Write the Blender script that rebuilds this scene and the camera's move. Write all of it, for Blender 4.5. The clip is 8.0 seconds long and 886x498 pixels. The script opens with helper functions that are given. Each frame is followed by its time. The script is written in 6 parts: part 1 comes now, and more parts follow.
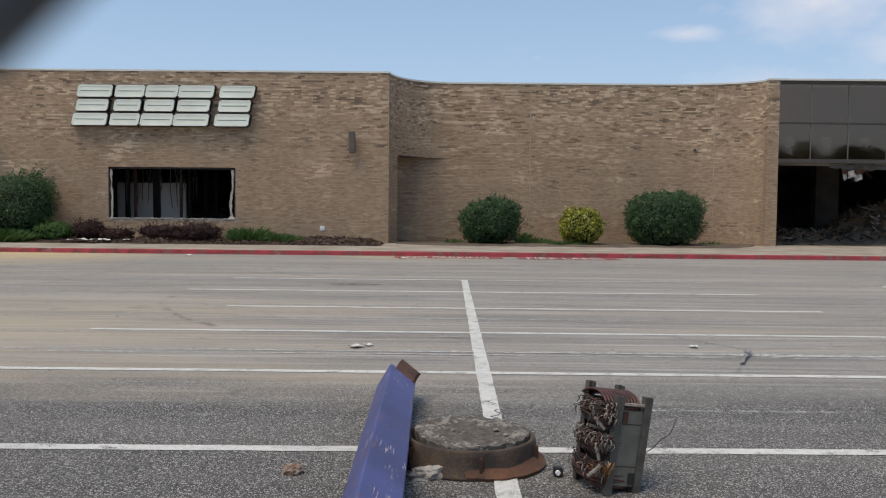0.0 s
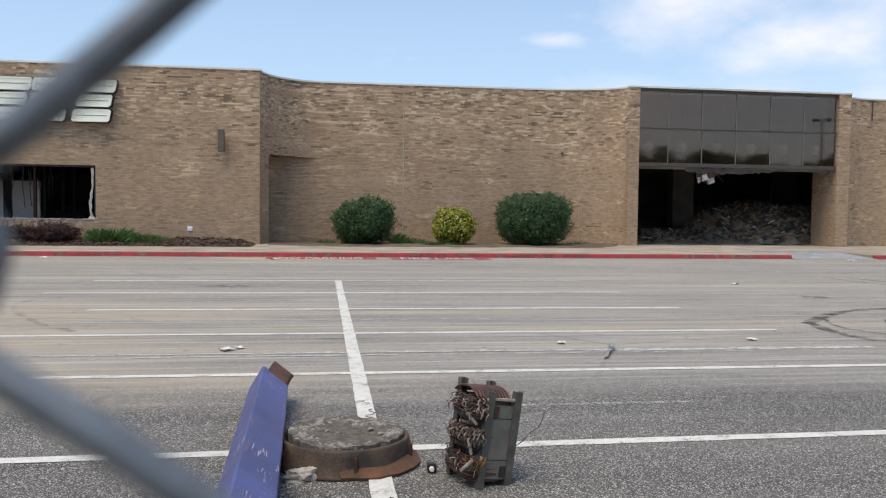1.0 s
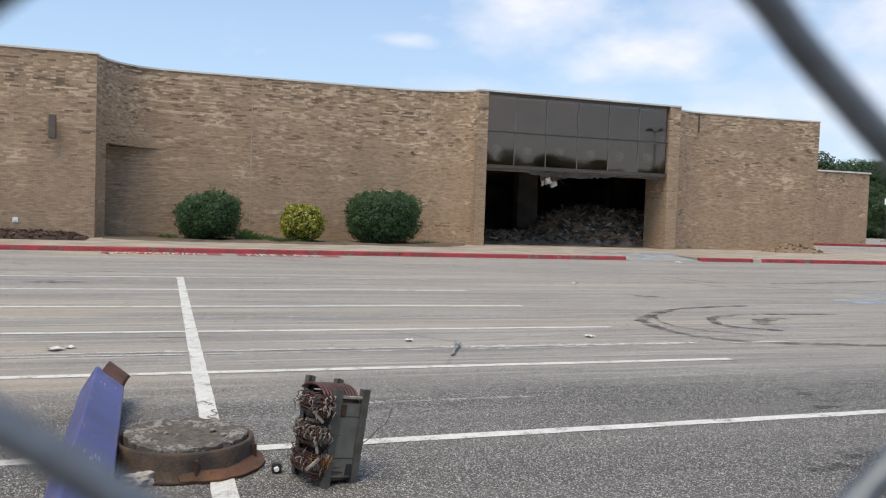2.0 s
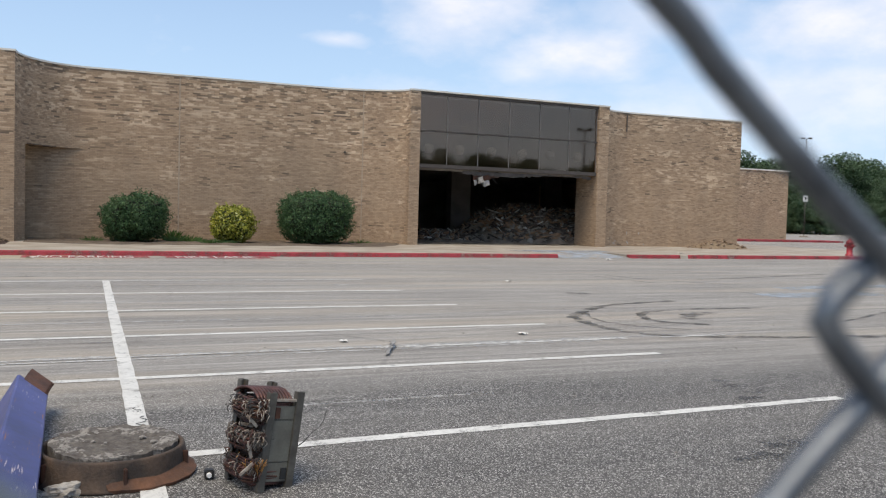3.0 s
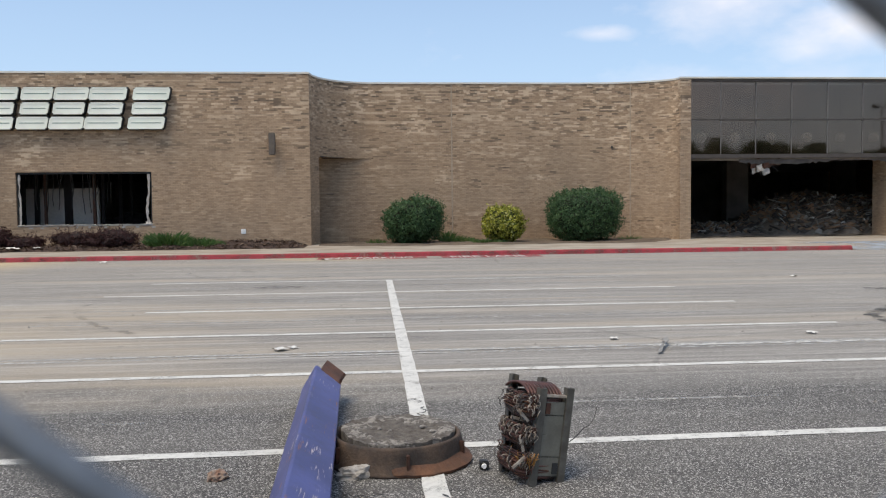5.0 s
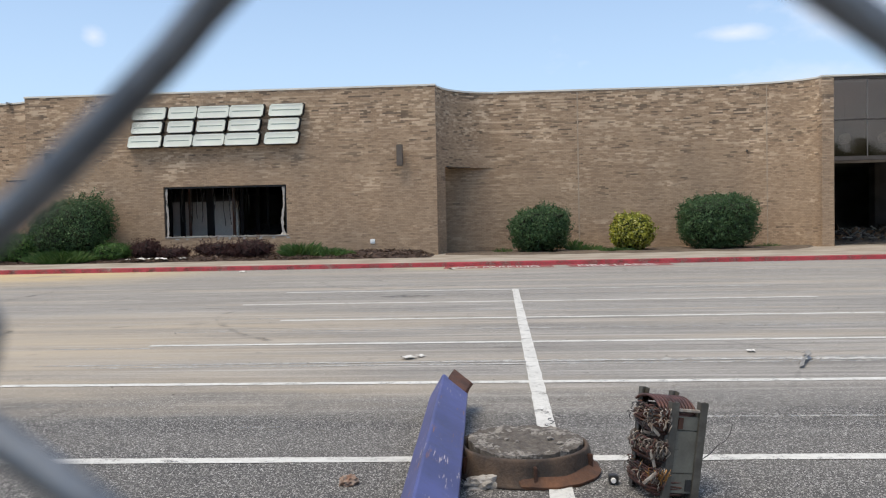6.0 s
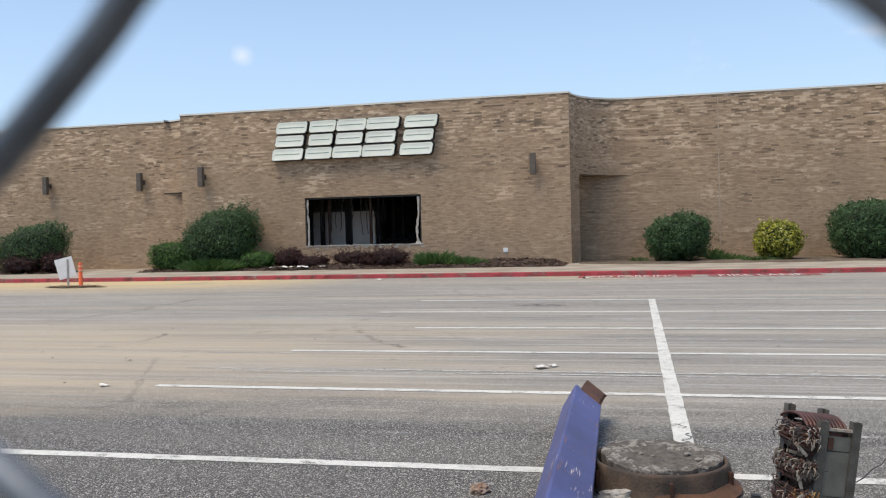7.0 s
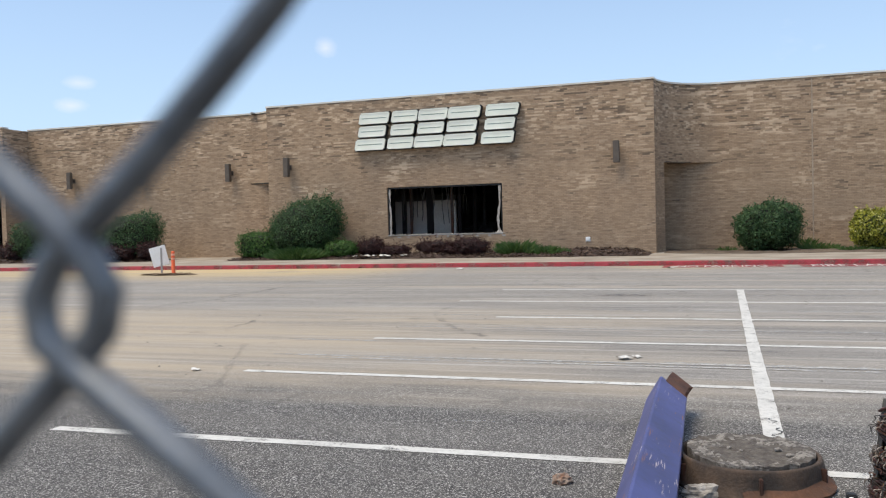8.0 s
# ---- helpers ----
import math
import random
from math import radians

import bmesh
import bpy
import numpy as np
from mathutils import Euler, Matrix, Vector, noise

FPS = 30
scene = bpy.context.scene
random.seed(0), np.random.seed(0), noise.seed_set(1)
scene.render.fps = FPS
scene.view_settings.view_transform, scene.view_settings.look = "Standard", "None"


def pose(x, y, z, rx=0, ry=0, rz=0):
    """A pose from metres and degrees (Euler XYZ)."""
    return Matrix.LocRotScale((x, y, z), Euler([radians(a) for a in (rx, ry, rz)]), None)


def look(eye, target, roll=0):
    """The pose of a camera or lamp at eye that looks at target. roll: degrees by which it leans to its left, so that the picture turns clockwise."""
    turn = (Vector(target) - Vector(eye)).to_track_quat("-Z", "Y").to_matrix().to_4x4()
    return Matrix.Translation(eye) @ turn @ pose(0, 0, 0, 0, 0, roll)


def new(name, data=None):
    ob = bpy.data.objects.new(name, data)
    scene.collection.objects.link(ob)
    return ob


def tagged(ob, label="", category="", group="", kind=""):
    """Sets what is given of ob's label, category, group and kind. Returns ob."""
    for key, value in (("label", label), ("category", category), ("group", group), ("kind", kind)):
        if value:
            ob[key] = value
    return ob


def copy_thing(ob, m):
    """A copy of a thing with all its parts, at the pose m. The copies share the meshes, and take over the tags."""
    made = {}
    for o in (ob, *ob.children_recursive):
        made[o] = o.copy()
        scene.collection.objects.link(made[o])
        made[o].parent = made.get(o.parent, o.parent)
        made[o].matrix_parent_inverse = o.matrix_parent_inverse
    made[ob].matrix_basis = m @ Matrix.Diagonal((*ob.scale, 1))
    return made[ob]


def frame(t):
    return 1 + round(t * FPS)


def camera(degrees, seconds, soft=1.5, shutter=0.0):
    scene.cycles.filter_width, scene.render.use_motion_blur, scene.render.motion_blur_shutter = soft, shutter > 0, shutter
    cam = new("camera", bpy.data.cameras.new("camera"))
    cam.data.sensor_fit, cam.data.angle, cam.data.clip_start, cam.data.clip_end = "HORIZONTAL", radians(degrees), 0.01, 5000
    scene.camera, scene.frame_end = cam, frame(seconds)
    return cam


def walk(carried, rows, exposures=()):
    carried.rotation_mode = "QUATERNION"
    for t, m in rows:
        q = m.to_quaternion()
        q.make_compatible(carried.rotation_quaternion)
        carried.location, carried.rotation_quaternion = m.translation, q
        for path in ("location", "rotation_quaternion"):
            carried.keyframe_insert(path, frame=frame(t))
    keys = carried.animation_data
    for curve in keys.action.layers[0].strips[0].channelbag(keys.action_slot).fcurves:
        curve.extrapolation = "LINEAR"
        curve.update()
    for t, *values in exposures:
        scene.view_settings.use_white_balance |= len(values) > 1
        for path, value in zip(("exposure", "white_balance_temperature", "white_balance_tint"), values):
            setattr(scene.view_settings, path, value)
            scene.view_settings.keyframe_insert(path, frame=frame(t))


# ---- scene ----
cam = camera(55.53, 8.0, 1.2)
cam.data.dof.use_dof = True
cam.data.dof.focus_distance = 16.0
cam.data.dof.aperture_fstop = 22.0
# seconds, eye x y z, yaw, pitch, roll
ROWS = [
    (0.0, -0.3790, -2.9197, 1.6531, 0.39, -2.76, -0.55),
    (0.3, -0.3750, -2.9285, 1.6526, -1.718, -2.291, -0.787),
    (0.5, -0.3822, -2.9352, 1.6521, -3.28, -2.16, -0.83),
    (1.0, -0.3799, -2.9486, 1.6490, -8.19, -2.63, -0.71),
    (1.5, -0.3787, -2.9481, 1.6443, -14.06, -2.72, -1.46),
    (1.7, -0.3828, -2.9513, 1.6467, -16.09, -2.64, -1.83),
    (2.8, -0.3780, -2.9486, 1.6473, -22.01, -2.41, -1.54),
    (3.0, -0.3819, -2.9513, 1.6484, -22.90, -2.42, -1.57),
    (3.5, -0.3745, -2.9432, 1.6464, -24.66, -2.58, -1.74),
    (4.0, -0.3807, -2.9460, 1.6490, -23.61, -2.92, -1.60),
    (4.5, -0.3741, -2.9478, 1.6478, -14.48, -2.97, -0.42),
    (5.0, -0.3631, -2.9497, 1.6434, -4.80, -2.76, 0.60),
    (5.2, -0.3663, -2.9510, 1.6478, -2.49, -2.65, 0.88),
    (6.3, -0.3602, -2.9507, 1.6533, 6.45, -1.85, 1.35),
    (6.5, -0.3558, -2.9467, 1.6518, 8.62, -1.81, 1.50),
    (7.0, -0.3517, -2.9446, 1.6516, 12.80, -1.23, 1.43),
    (7.5, -0.3518, -2.9473, 1.6503, 16.32, -0.64, 0.86),
    (8.0, -0.3584, -2.9437, 1.6507, 18.31, -1.83, 1.52),
]
walk(cam, [(t, pose(x, y, z, 90 + pitch, roll, yaw)) for t, x, y, z, yaw, pitch, roll in ROWS],
     [(0.0, -0.20), (0.5, 0.08), (1.0, 0.14), (3.0, 0.12), (3.5, 0.0), (4.0, -0.02), (5.0, 0.10), (6.5, 0.20), (8.0, 0.20)])

# ---- world and light ----
SUN_ELEVATION, SUN_AZIMUTH = 66.0, 228.0


class Nodes:
    """Short hand for a node tree."""

    def __init__(self, tree):
        self.tree = tree
        tree.nodes.clear()

    def add(self, kind, inputs=None):
        node = self.tree.nodes.new(kind)
        for key, value in (inputs or {}).items():
            if isinstance(value, bpy.types.NodeSocket):
                self.tree.links.new(value, node.inputs[key])
            else:
                node.inputs[key].default_value = value
        return node

    def math(self, op, a, b=0.0, clamp=False):
        node = self.add("ShaderNodeMath", {0: a, 1: b})
        node.operation, node.use_clamp = op, clamp
        return node.outputs[0]

    def noise(self, vec, scale, detail=4.0, rough=0.55, distort=0.0):
        return self.add("ShaderNodeTexNoise", {"Vector": vec, "Scale": scale, "Detail": detail, "Roughness": rough, "Distortion": distort}).outputs["Fac"]

    def ramp(self, fac, lo, hi, a=0.0, b=1.0):
        return self.add("ShaderNodeMapRange", {0: fac, 1: lo, 2: hi, 3: a, 4: b}).outputs[0]

    def mix(self, fac, a, b, blend="MIX"):
        node = self.add("ShaderNodeMix")
        node.data_type, node.blend_type = "RGBA", blend
        for i, value in ((0, fac), (6, a), (7, b)):
            if isinstance(value, bpy.types.NodeSocket):
                self.tree.links.new(value, node.inputs[i])
            else:
                node.inputs[i].default_value = value if i == 0 else (*value, 1.0)
        return node.outputs[2]

    def coords(self, scale=(1, 1, 1), kind="Object"):
        c = self.add("ShaderNodeTexCoord").outputs[kind]
        return self.add("ShaderNodeMapping", {"Vector": c, "Scale": scale}).outputs[0]


world = bpy.data.worlds.new("sky")
scene.world = world
world.use_nodes = True
W = Nodes(world.node_tree)
sky_node = W.add("ShaderNodeTexSky")
sky_node.sky_type, sky_node.sun_disc = "NISHITA", False
sky_node.sun_elevation, sky_node.sun_rotation = radians(SUN_ELEVATION), radians(SUN_AZIMUTH)
sky_node.air_density, sky_node.dust_density, sky_node.ozone_density = 1.0, 1.6, 1.0
sky = sky_node.outputs[0]
way = W.add("ShaderNodeTexCoord").outputs["Generated"]
sep = W.add("ShaderNodeSeparateXYZ", {0: way})
# a few soft clouds by bearing and height, and thin broken cloud thicker in the east
wide = W.add("ShaderNodeMapping", {"Vector": way, "Scale": (1.0, 1.0, 1.9)}).outputs[0]
puff = W.math("ADD", W.math("MULTIPLY", W.noise(wide, 9.0, 6.0, 0.55), 0.75), W.math("MULTIPLY", W.noise(wide, 26.0, 5.0, 0.6), 0.25))


def dot(vector):
    node = W.add("ShaderNodeVectorMath", {0: way, 1: vector})
    node.operation = "DOT_PRODUCT"
    return node.outputs["Value"]


def cloud(bearing, height, across, up, thick):
    """How much one cloud covers; its half sizes are in degrees."""
    b, e = radians(bearing), radians(height)
    u = W.math("DIVIDE", dot((math.cos(b), -math.sin(b), 0.0)), math.sin(radians(across)))
    v = W.math("DIVIDE", dot((-math.sin(b) * math.sin(e), -math.cos(b) * math.sin(e), math.cos(e))), math.sin(radians(up)))
    near = W.math("SUBTRACT", 1.0, W.math("SQRT", W.math("ADD", W.math("MULTIPLY", u, u), W.math("MULTIPLY", v, v))))
    edge = W.math("ADD", near, W.math("MULTIPLY", W.math("SUBTRACT", puff, 0.5), 3.0))
    front = W.ramp(dot((math.sin(b), math.cos(b), 0.0)), 0.2, 0.4)
    return W.math("MULTIPLY", W.math("MULTIPLY", W.ramp(edge, -0.45, 0.95), front), thick)


amount = W.math("MULTIPLY", W.ramp(W.math("ADD", W.noise(wide, 4.2, 6.0, 0.55), W.ramp(sep.outputs[0], -0.2, 0.7, -0.16, 0.05)), 0.50, 0.72), 0.6)
for one in ((24.5, 13.6, 5.6, 2.9, 0.9), (31.5, 10.9, 5.6, 1.9, 0.95), (28.5, 9.6, 2.6, 0.8, 0.6), (48.0, 12.2, 6.5, 2.6, 0.95), (46.0, 7.5, 11.0, 3.6, 0.7), (37.0, 13.0, 6.0, 2.0, 0.6), (15.4, 11.3, 2.0, 0.5, 0.7),
            (-25.9, 11.7, 0.65, 0.6, 0.65), (-41.9, 7.8, 0.95, 0.42, 0.75), (-41.4, 9.2, 0.8, 0.35, 0.5), (-37.5, 6.6, 1.2, 0.5, 0.5), (62.0, 14.0, 8.0, 4.0, 0.8)):
    amount = W.math("MAXIMUM", amount, cloud(*one))
veil = W.ramp(sep.outputs[2], 0.0, 0.34, 0.80, 0.32)
white = W.mix(W.ramp(W.noise(wide, 12.0, 5.0), 0.38, 0.62), (7.3, 7.5, 8.4), (8.9, 8.55, 8.8))
hazy = W.mix(veil, W.mix(1.0, sky, (0.80, 0.98, 1.22), "MULTIPLY"), (5.6, 7.3, 9.2))
full = W.mix(W.math("MULTIPLY", amount, 0.85), hazy, white)
out = W.add("ShaderNodeBackground", {"Color": full, "Strength": 0.114})
W.add("ShaderNodeOutputWorld", {0: out.outputs[0]})

sun = new("sun", bpy.data.lights.new("sun", "SUN"))
sun.data.energy, sun.data.angle, sun.data.color = 3.1, radians(36), (1.0, 0.86, 0.665)
az, el = radians(SUN_AZIMUTH), radians(SUN_ELEVATION)
sun.matrix_world = look((math.sin(az) * math.cos(el) * 50, math.cos(az) * math.cos(el) * 50, math.sin(el) * 50), (0, 0, 0))

# ---- materials ----


def material(name):
    m = bpy.data.materials.new(name)
    m.use_nodes = True
    return m, Nodes(m.node_tree)


def finish(n, color, rough=0.8, bump=None, strength=0.3, distance=0.01, metallic=0.0, specular=0.5, **more):
    ins = {"Base Color": color if isinstance(color, bpy.types.NodeSocket) else (*color, 1.0), "Roughness": rough, "Metallic": metallic, "Specular IOR Level": specular}
    ins.update(more)
    if bump is not None:
        ins["Normal"] = n.add("ShaderNodeBump", {"Height": bump, "Strength": strength, "Distance": distance}).outputs[0]
    p = n.add("ShaderNodeBsdfPrincipled", ins)
    n.add("ShaderNodeOutputMaterial", {0: p.outputs[0]})


def plain(name, color, other=None, scale=6.0, rough=0.7, fine=60.0, metallic=0.0, bump=0.2, depth=0.004, lo=0.35, hi=0.65, specular=0.5):
    """Two colours in patches, with a finer grain over them."""
    m, n = material(name)
    c = n.coords()
    other = other or tuple(x * 0.7 for x in color)
    patch = n.ramp(n.noise(c, scale, 5.0), lo, hi)
    grain = n.noise(c, fine, 3.0)
    col = n.mix(patch, color, other)
    col = n.mix(n.ramp(grain, 0.3, 0.7, 0.0, 0.35), col, tuple(x * 0.55 for x in color))
    finish(n, col, n.ramp(grain, 0.3, 0.7, rough - 0.1, min(1.0, rough + 0.1)), grain, bump, depth, metallic, specular)
    return m


def brick_material(name, tone=1.0):
    m, n = material(name)
    c = n.add("ShaderNodeTexCoord").outputs["Object"]
    s = n.add("ShaderNodeSeparateXYZ", {0: c})
    # the length along the wall grows with the depth where it falls back, and against it on the sweep to the entrance
    sweep = n.math("MULTIPLY", n.math("GREATER_THAN", s.outputs[0], 4.0), n.math("LESS_THAN", s.outputs[0], 18.0))
    turn = n.math("SUBTRACT", 1.0, n.math("MULTIPLY", sweep, 2.0))
    along = n.math("ADD", s.outputs[0], n.math("MULTIPLY", n.math("SUBTRACT", s.outputs[1], 35.55), turn))
    uv = n.add("ShaderNodeCombineXYZ", {0: along, 1: s.outputs[2]}).outputs[0]

    def bricks(width, row, joint, a, b, mortar, bias=0.0):
        node = n.add("ShaderNodeTexBrick", {"Vector": uv, "Scale": 1.0, "Mortar Size": joint, "Mortar Smooth": 0.3, "Bias": bias, "Brick Width": width,
                                            "Row Height": row, "Color1": (*a, 1), "Color2": (*b, 1), "Mortar": (*mortar, 1)})
        node.offset = 0.5
        return node
    t = tone
    small = bricks(0.203, 0.0677, 0.006, (0.350 * t, 0.240 * t, 0.153 * t), (0.515 * t, 0.367 * t, 0.238 * t), (0.255 * t, 0.194 * t, 0.133 * t))
    grey, mid = ((0, 0, 0), (1, 1, 1), (0.5, 0.5, 0.5)), ((1, 1, 1), (0, 0, 0), (0.5, 0.5, 0.5))
    single = bricks(0.25, 0.0677, 0.0, *grey).outputs[0]
    double = bricks(0.71, 0.0677, 0.0, *grey).outputs[0]
    low = bricks(0.32, 0.0677, 0.0, *mid).outputs[0]
    flat = n.add("ShaderNodeMapping", {"Vector": uv, "Scale": (0.55, 1.2, 1)}).outputs[0]
    cloud = n.noise(flat, 0.9, 5.0, 0.65)
    band = n.noise(n.add("ShaderNodeMapping", {"Vector": uv, "Scale": (0.05, 1.0, 1)}).outputs[0], 1.1, 3.0)
    rise = n.math("ADD", n.ramp(s.outputs[2], 2.6, 6.6, -0.07, 0.09), n.ramp(band, 0.35, 0.65, -0.04, 0.04))
    where = n.ramp(n.math("ADD", cloud, rise), 0.46, 0.62, 0.12, 1.0)
    pale = n.math("MULTIPLY", n.math("MAXIMUM", n.ramp(single, 0.78, 0.82), n.ramp(double, 0.86, 0.89)), where)
    dark_where = n.ramp(n.math("ADD", n.noise(flat, 1.3, 4.0, 0.6), rise), 0.46, 0.62, 0.10, 1.0)
    dark = n.math("MULTIPLY", n.ramp(low, 0.80, 0.85), dark_where)
    col = n.mix(n.math("MULTIPLY", pale, 0.92), small.outputs[0], (0.70 * t, 0.535 * t, 0.37 * t))
    col = n.mix(n.math("MULTIPLY", dark, 0.88), col, (0.125 * t, 0.094 * t, 0.068 * t))
    soft = n.ramp(n.noise(n.add("ShaderNodeMapping", {"Vector": uv, "Scale": (0.3, 0.5, 1)}).outputs[0], 0.8, 4.0), 0.45, 0.65, 0.0, 0.35)
    col = n.mix(soft, col, (0.375 * t, 0.276 * t, 0.184 * t))
    stain = n.ramp(n.noise(n.add("ShaderNodeMapping", {"Vector": uv, "Scale": (0.5, 0.12, 1)}).outputs[0], 1.6, 5.0), 0.42, 0.66, 0.0, 0.22)
    col = n.mix(stain, col, (0.17 * t, 0.13 * t, 0.10 * t))
    grain = n.noise(c, 45.0, 3.0)
    col = n.mix(n.ramp(grain, 0.35, 0.7, 0.0, 0.22), col, (0.15, 0.105, 0.075))
    h = n.math("ADD", n.math("MULTIPLY", small.outputs["Fac"], -1.0), n.math("MULTIPLY", grain, 0.5))
    finish(n, col, 0.92, h, 0.5, 0.006, 0.0, 0.25)
    return m


def asphalt_material():
    m, n = material("worn_asphalt")
    c = n.add("ShaderNodeTexCoord").outputs["Object"]
    s = n.add("ShaderNodeSeparateXYZ", {0: c})
    stone = n.add("ShaderNodeTexVoronoi", {"Vector": c, "Scale": 132.0}).outputs["Color"]
    speck = n.add("ShaderNodeSeparateColor", {0: stone}).outputs[0]
    coarse = n.noise(c, 28.0, 3.0, 0.7)

    def stretched(sx, sy, detail=6.0, rough=0.62, turn=0.0):
        return n.noise(n.add("ShaderNodeMapping", {"Vector": c, "Rotation": (0, 0, turn), "Scale": (sx, sy, 1)}).outputs[0], 1.0, detail, rough)
    col = n.mix(n.ramp(speck, 0.0, 0.8), (0.022, 0.021, 0.020), (0.132, 0.125, 0.116))
    col = n.mix(n.ramp(speck, 0.74, 0.96), col, (0.54, 0.52, 0.485))
    col = n.mix(n.ramp(coarse, 0.42, 0.68, 0.0, 0.50), col, (0.055, 0.055, 0.055))
    # worn, paler surface beyond the first bay, with an uneven edge
    wander = n.math("ADD", s.outputs[1], n.math("MULTIPLY", n.math("SUBTRACT", stretched(0.25, 0.9), 0.5), 2.6))
    far = n.ramp(wander, 3.9, 5.6, 0.0, 0.62)
    pale = n.math("ADD", far, n.ramp(stretched(0.05, 0.55), 0.42, 0.68, -0.05, 0.26))
    col = n.mix(pale, col, n.mix(n.ramp(speck, 0.2, 1.0), (0.268, 0.250, 0.225), (0.392, 0.370, 0.335)))
    # fine drag lines along the bays, dark and pale
    drag = stretched(0.20, 2.4, 7.0, 0.7, 0.06)
    fine = stretched(0.22, 8.5, 6.0, 0.7, 0.02)
    col = n.mix(n.ramp(drag, 0.50, 0.66, 0.0, 0.38), col, (0.135, 0.126, 0.115))
    col = n.mix(n.math("MULTIPLY", n.ramp(drag, 0.45, 0.30, 0.0, 0.45), n.ramp(s.outputs[1], 3.0, 5.5)), col, (0.45, 0.43, 0.395))
    col = n.mix(n.math("MULTIPLY", n.ramp(fine, 0.52, 0.62, 0.0, 0.48), n.ramp(s.outputs[1], 3.5, 6.0)), col, (0.14, 0.132, 0.122))
    col = n.mix(n.math("MULTIPLY", n.ramp(fine, 0.47, 0.36, 0.0, 0.48), n.ramp(s.outputs[1], 3.5, 6.0)), col, (0.48, 0.46, 0.425))
    # tan sand in a broad band over the western bays
    west = n.ramp(s.outputs[0], 4.0, -6.0, -0.26, 0.15)
    band = n.math("MULTIPLY", n.ramp(wander, 3.9, 5.0), n.ramp(wander, 13.0, 9.8, 0.10, 1.0))
    sand = n.ramp(n.math("ADD", stretched(0.10, 0.34, 6.0, 0.6), west), 0.40, 0.66, 0.0, 0.80)
    sand = n.math("MULTIPLY", sand, n.math("MULTIPLY", band, n.ramp(stretched(0.10, 2.4), 0.36, 0.60, 0.45, 1.0)))
    col = n.mix(sand, col, (0.43, 0.355, 0.255))
    # thin sandy streaks elsewhere
    trail = n.math("MULTIPLY", n.ramp(stretched(0.06, 0.9), 0.50, 0.66, 0.0, 0.45), n.ramp(s.outputs[1], 4.5, 7.0))
    col = n.mix(trail, col, (0.42, 0.36, 0.28))
    # yellow sand washed out against the kerb
    wash = n.math("MULTIPLY", n.ramp(s.outputs[1], 19.0, 24.5), n.math("MULTIPLY", n.ramp(s.outputs[0], -9.5, -14.0), n.ramp(s.outputs[0], -34.0, -26.0)))
    wash = n.math("MULTIPLY", wash, n.ramp(stretched(0.18, 0.6), 0.32, 0.48, 0.35, 0.95))
    col = n.mix(wash, col, (0.50, 0.385, 0.215))
    small_wash = n.math("MULTIPLY", n.ramp(s.outputs[1], 23.6, 25.4), n.math("MULTIPLY", n.ramp(s.outputs[0], -4.4, -3.2), n.ramp(s.outputs[0], 2.2, -0.8)))
    col = n.mix(n.math("MULTIPLY", small_wash, n.ramp(stretched(0.5, 1.2), 0.36, 0.56, 0.2, 0.75)), col, (0.46, 0.38, 0.22))
    spill = n.noise(c, 1.9, 4.0, 0.6)
    col = n.mix(n.ramp(spill, 0.66, 0.72, 0.0, 0.4), col, (0.07, 0.068, 0.065))
    blot = n.ramp(n.noise(c, 0.8, 5.0, 0.65), 0.62, 0.76, 0.0, 0.35)
    col = n.mix(blot, col, (0.085, 0.083, 0.080))
    cells = n.add("ShaderNodeTexVoronoi", {"Vector": n.add("ShaderNodeMapping", {"Vector": c, "Location": (0.37, 0.22, 0.0), "Scale": (0.16, 0.30, 1)}).outputs[0], "Scale": 1.0})
    cells.feature = "DISTANCE_TO_EDGE"
    crack = cells.outputs["Distance"]
    wob = n.math("ADD", crack, n.math("MULTIPLY", n.math("SUBTRACT", n.noise(c, 2.2, 4.0), 0.5), 0.03))
    line = n.math("MULTIPLY", n.ramp(n.math("ABSOLUTE", wob), 0.0, 0.006, 1.0, 0.0), n.ramp(n.noise(c, 0.13, 2.0), 0.44, 0.54, 0.0, 0.28))
    col = n.mix(line, col, (0.05, 0.05, 0.05))
    h = n.math("ADD", n.math("MULTIPLY", speck, 0.6), coarse)
    finish(n, col, 0.9, h, 0.55, 0.006, 0.0, 0.3)
    return m


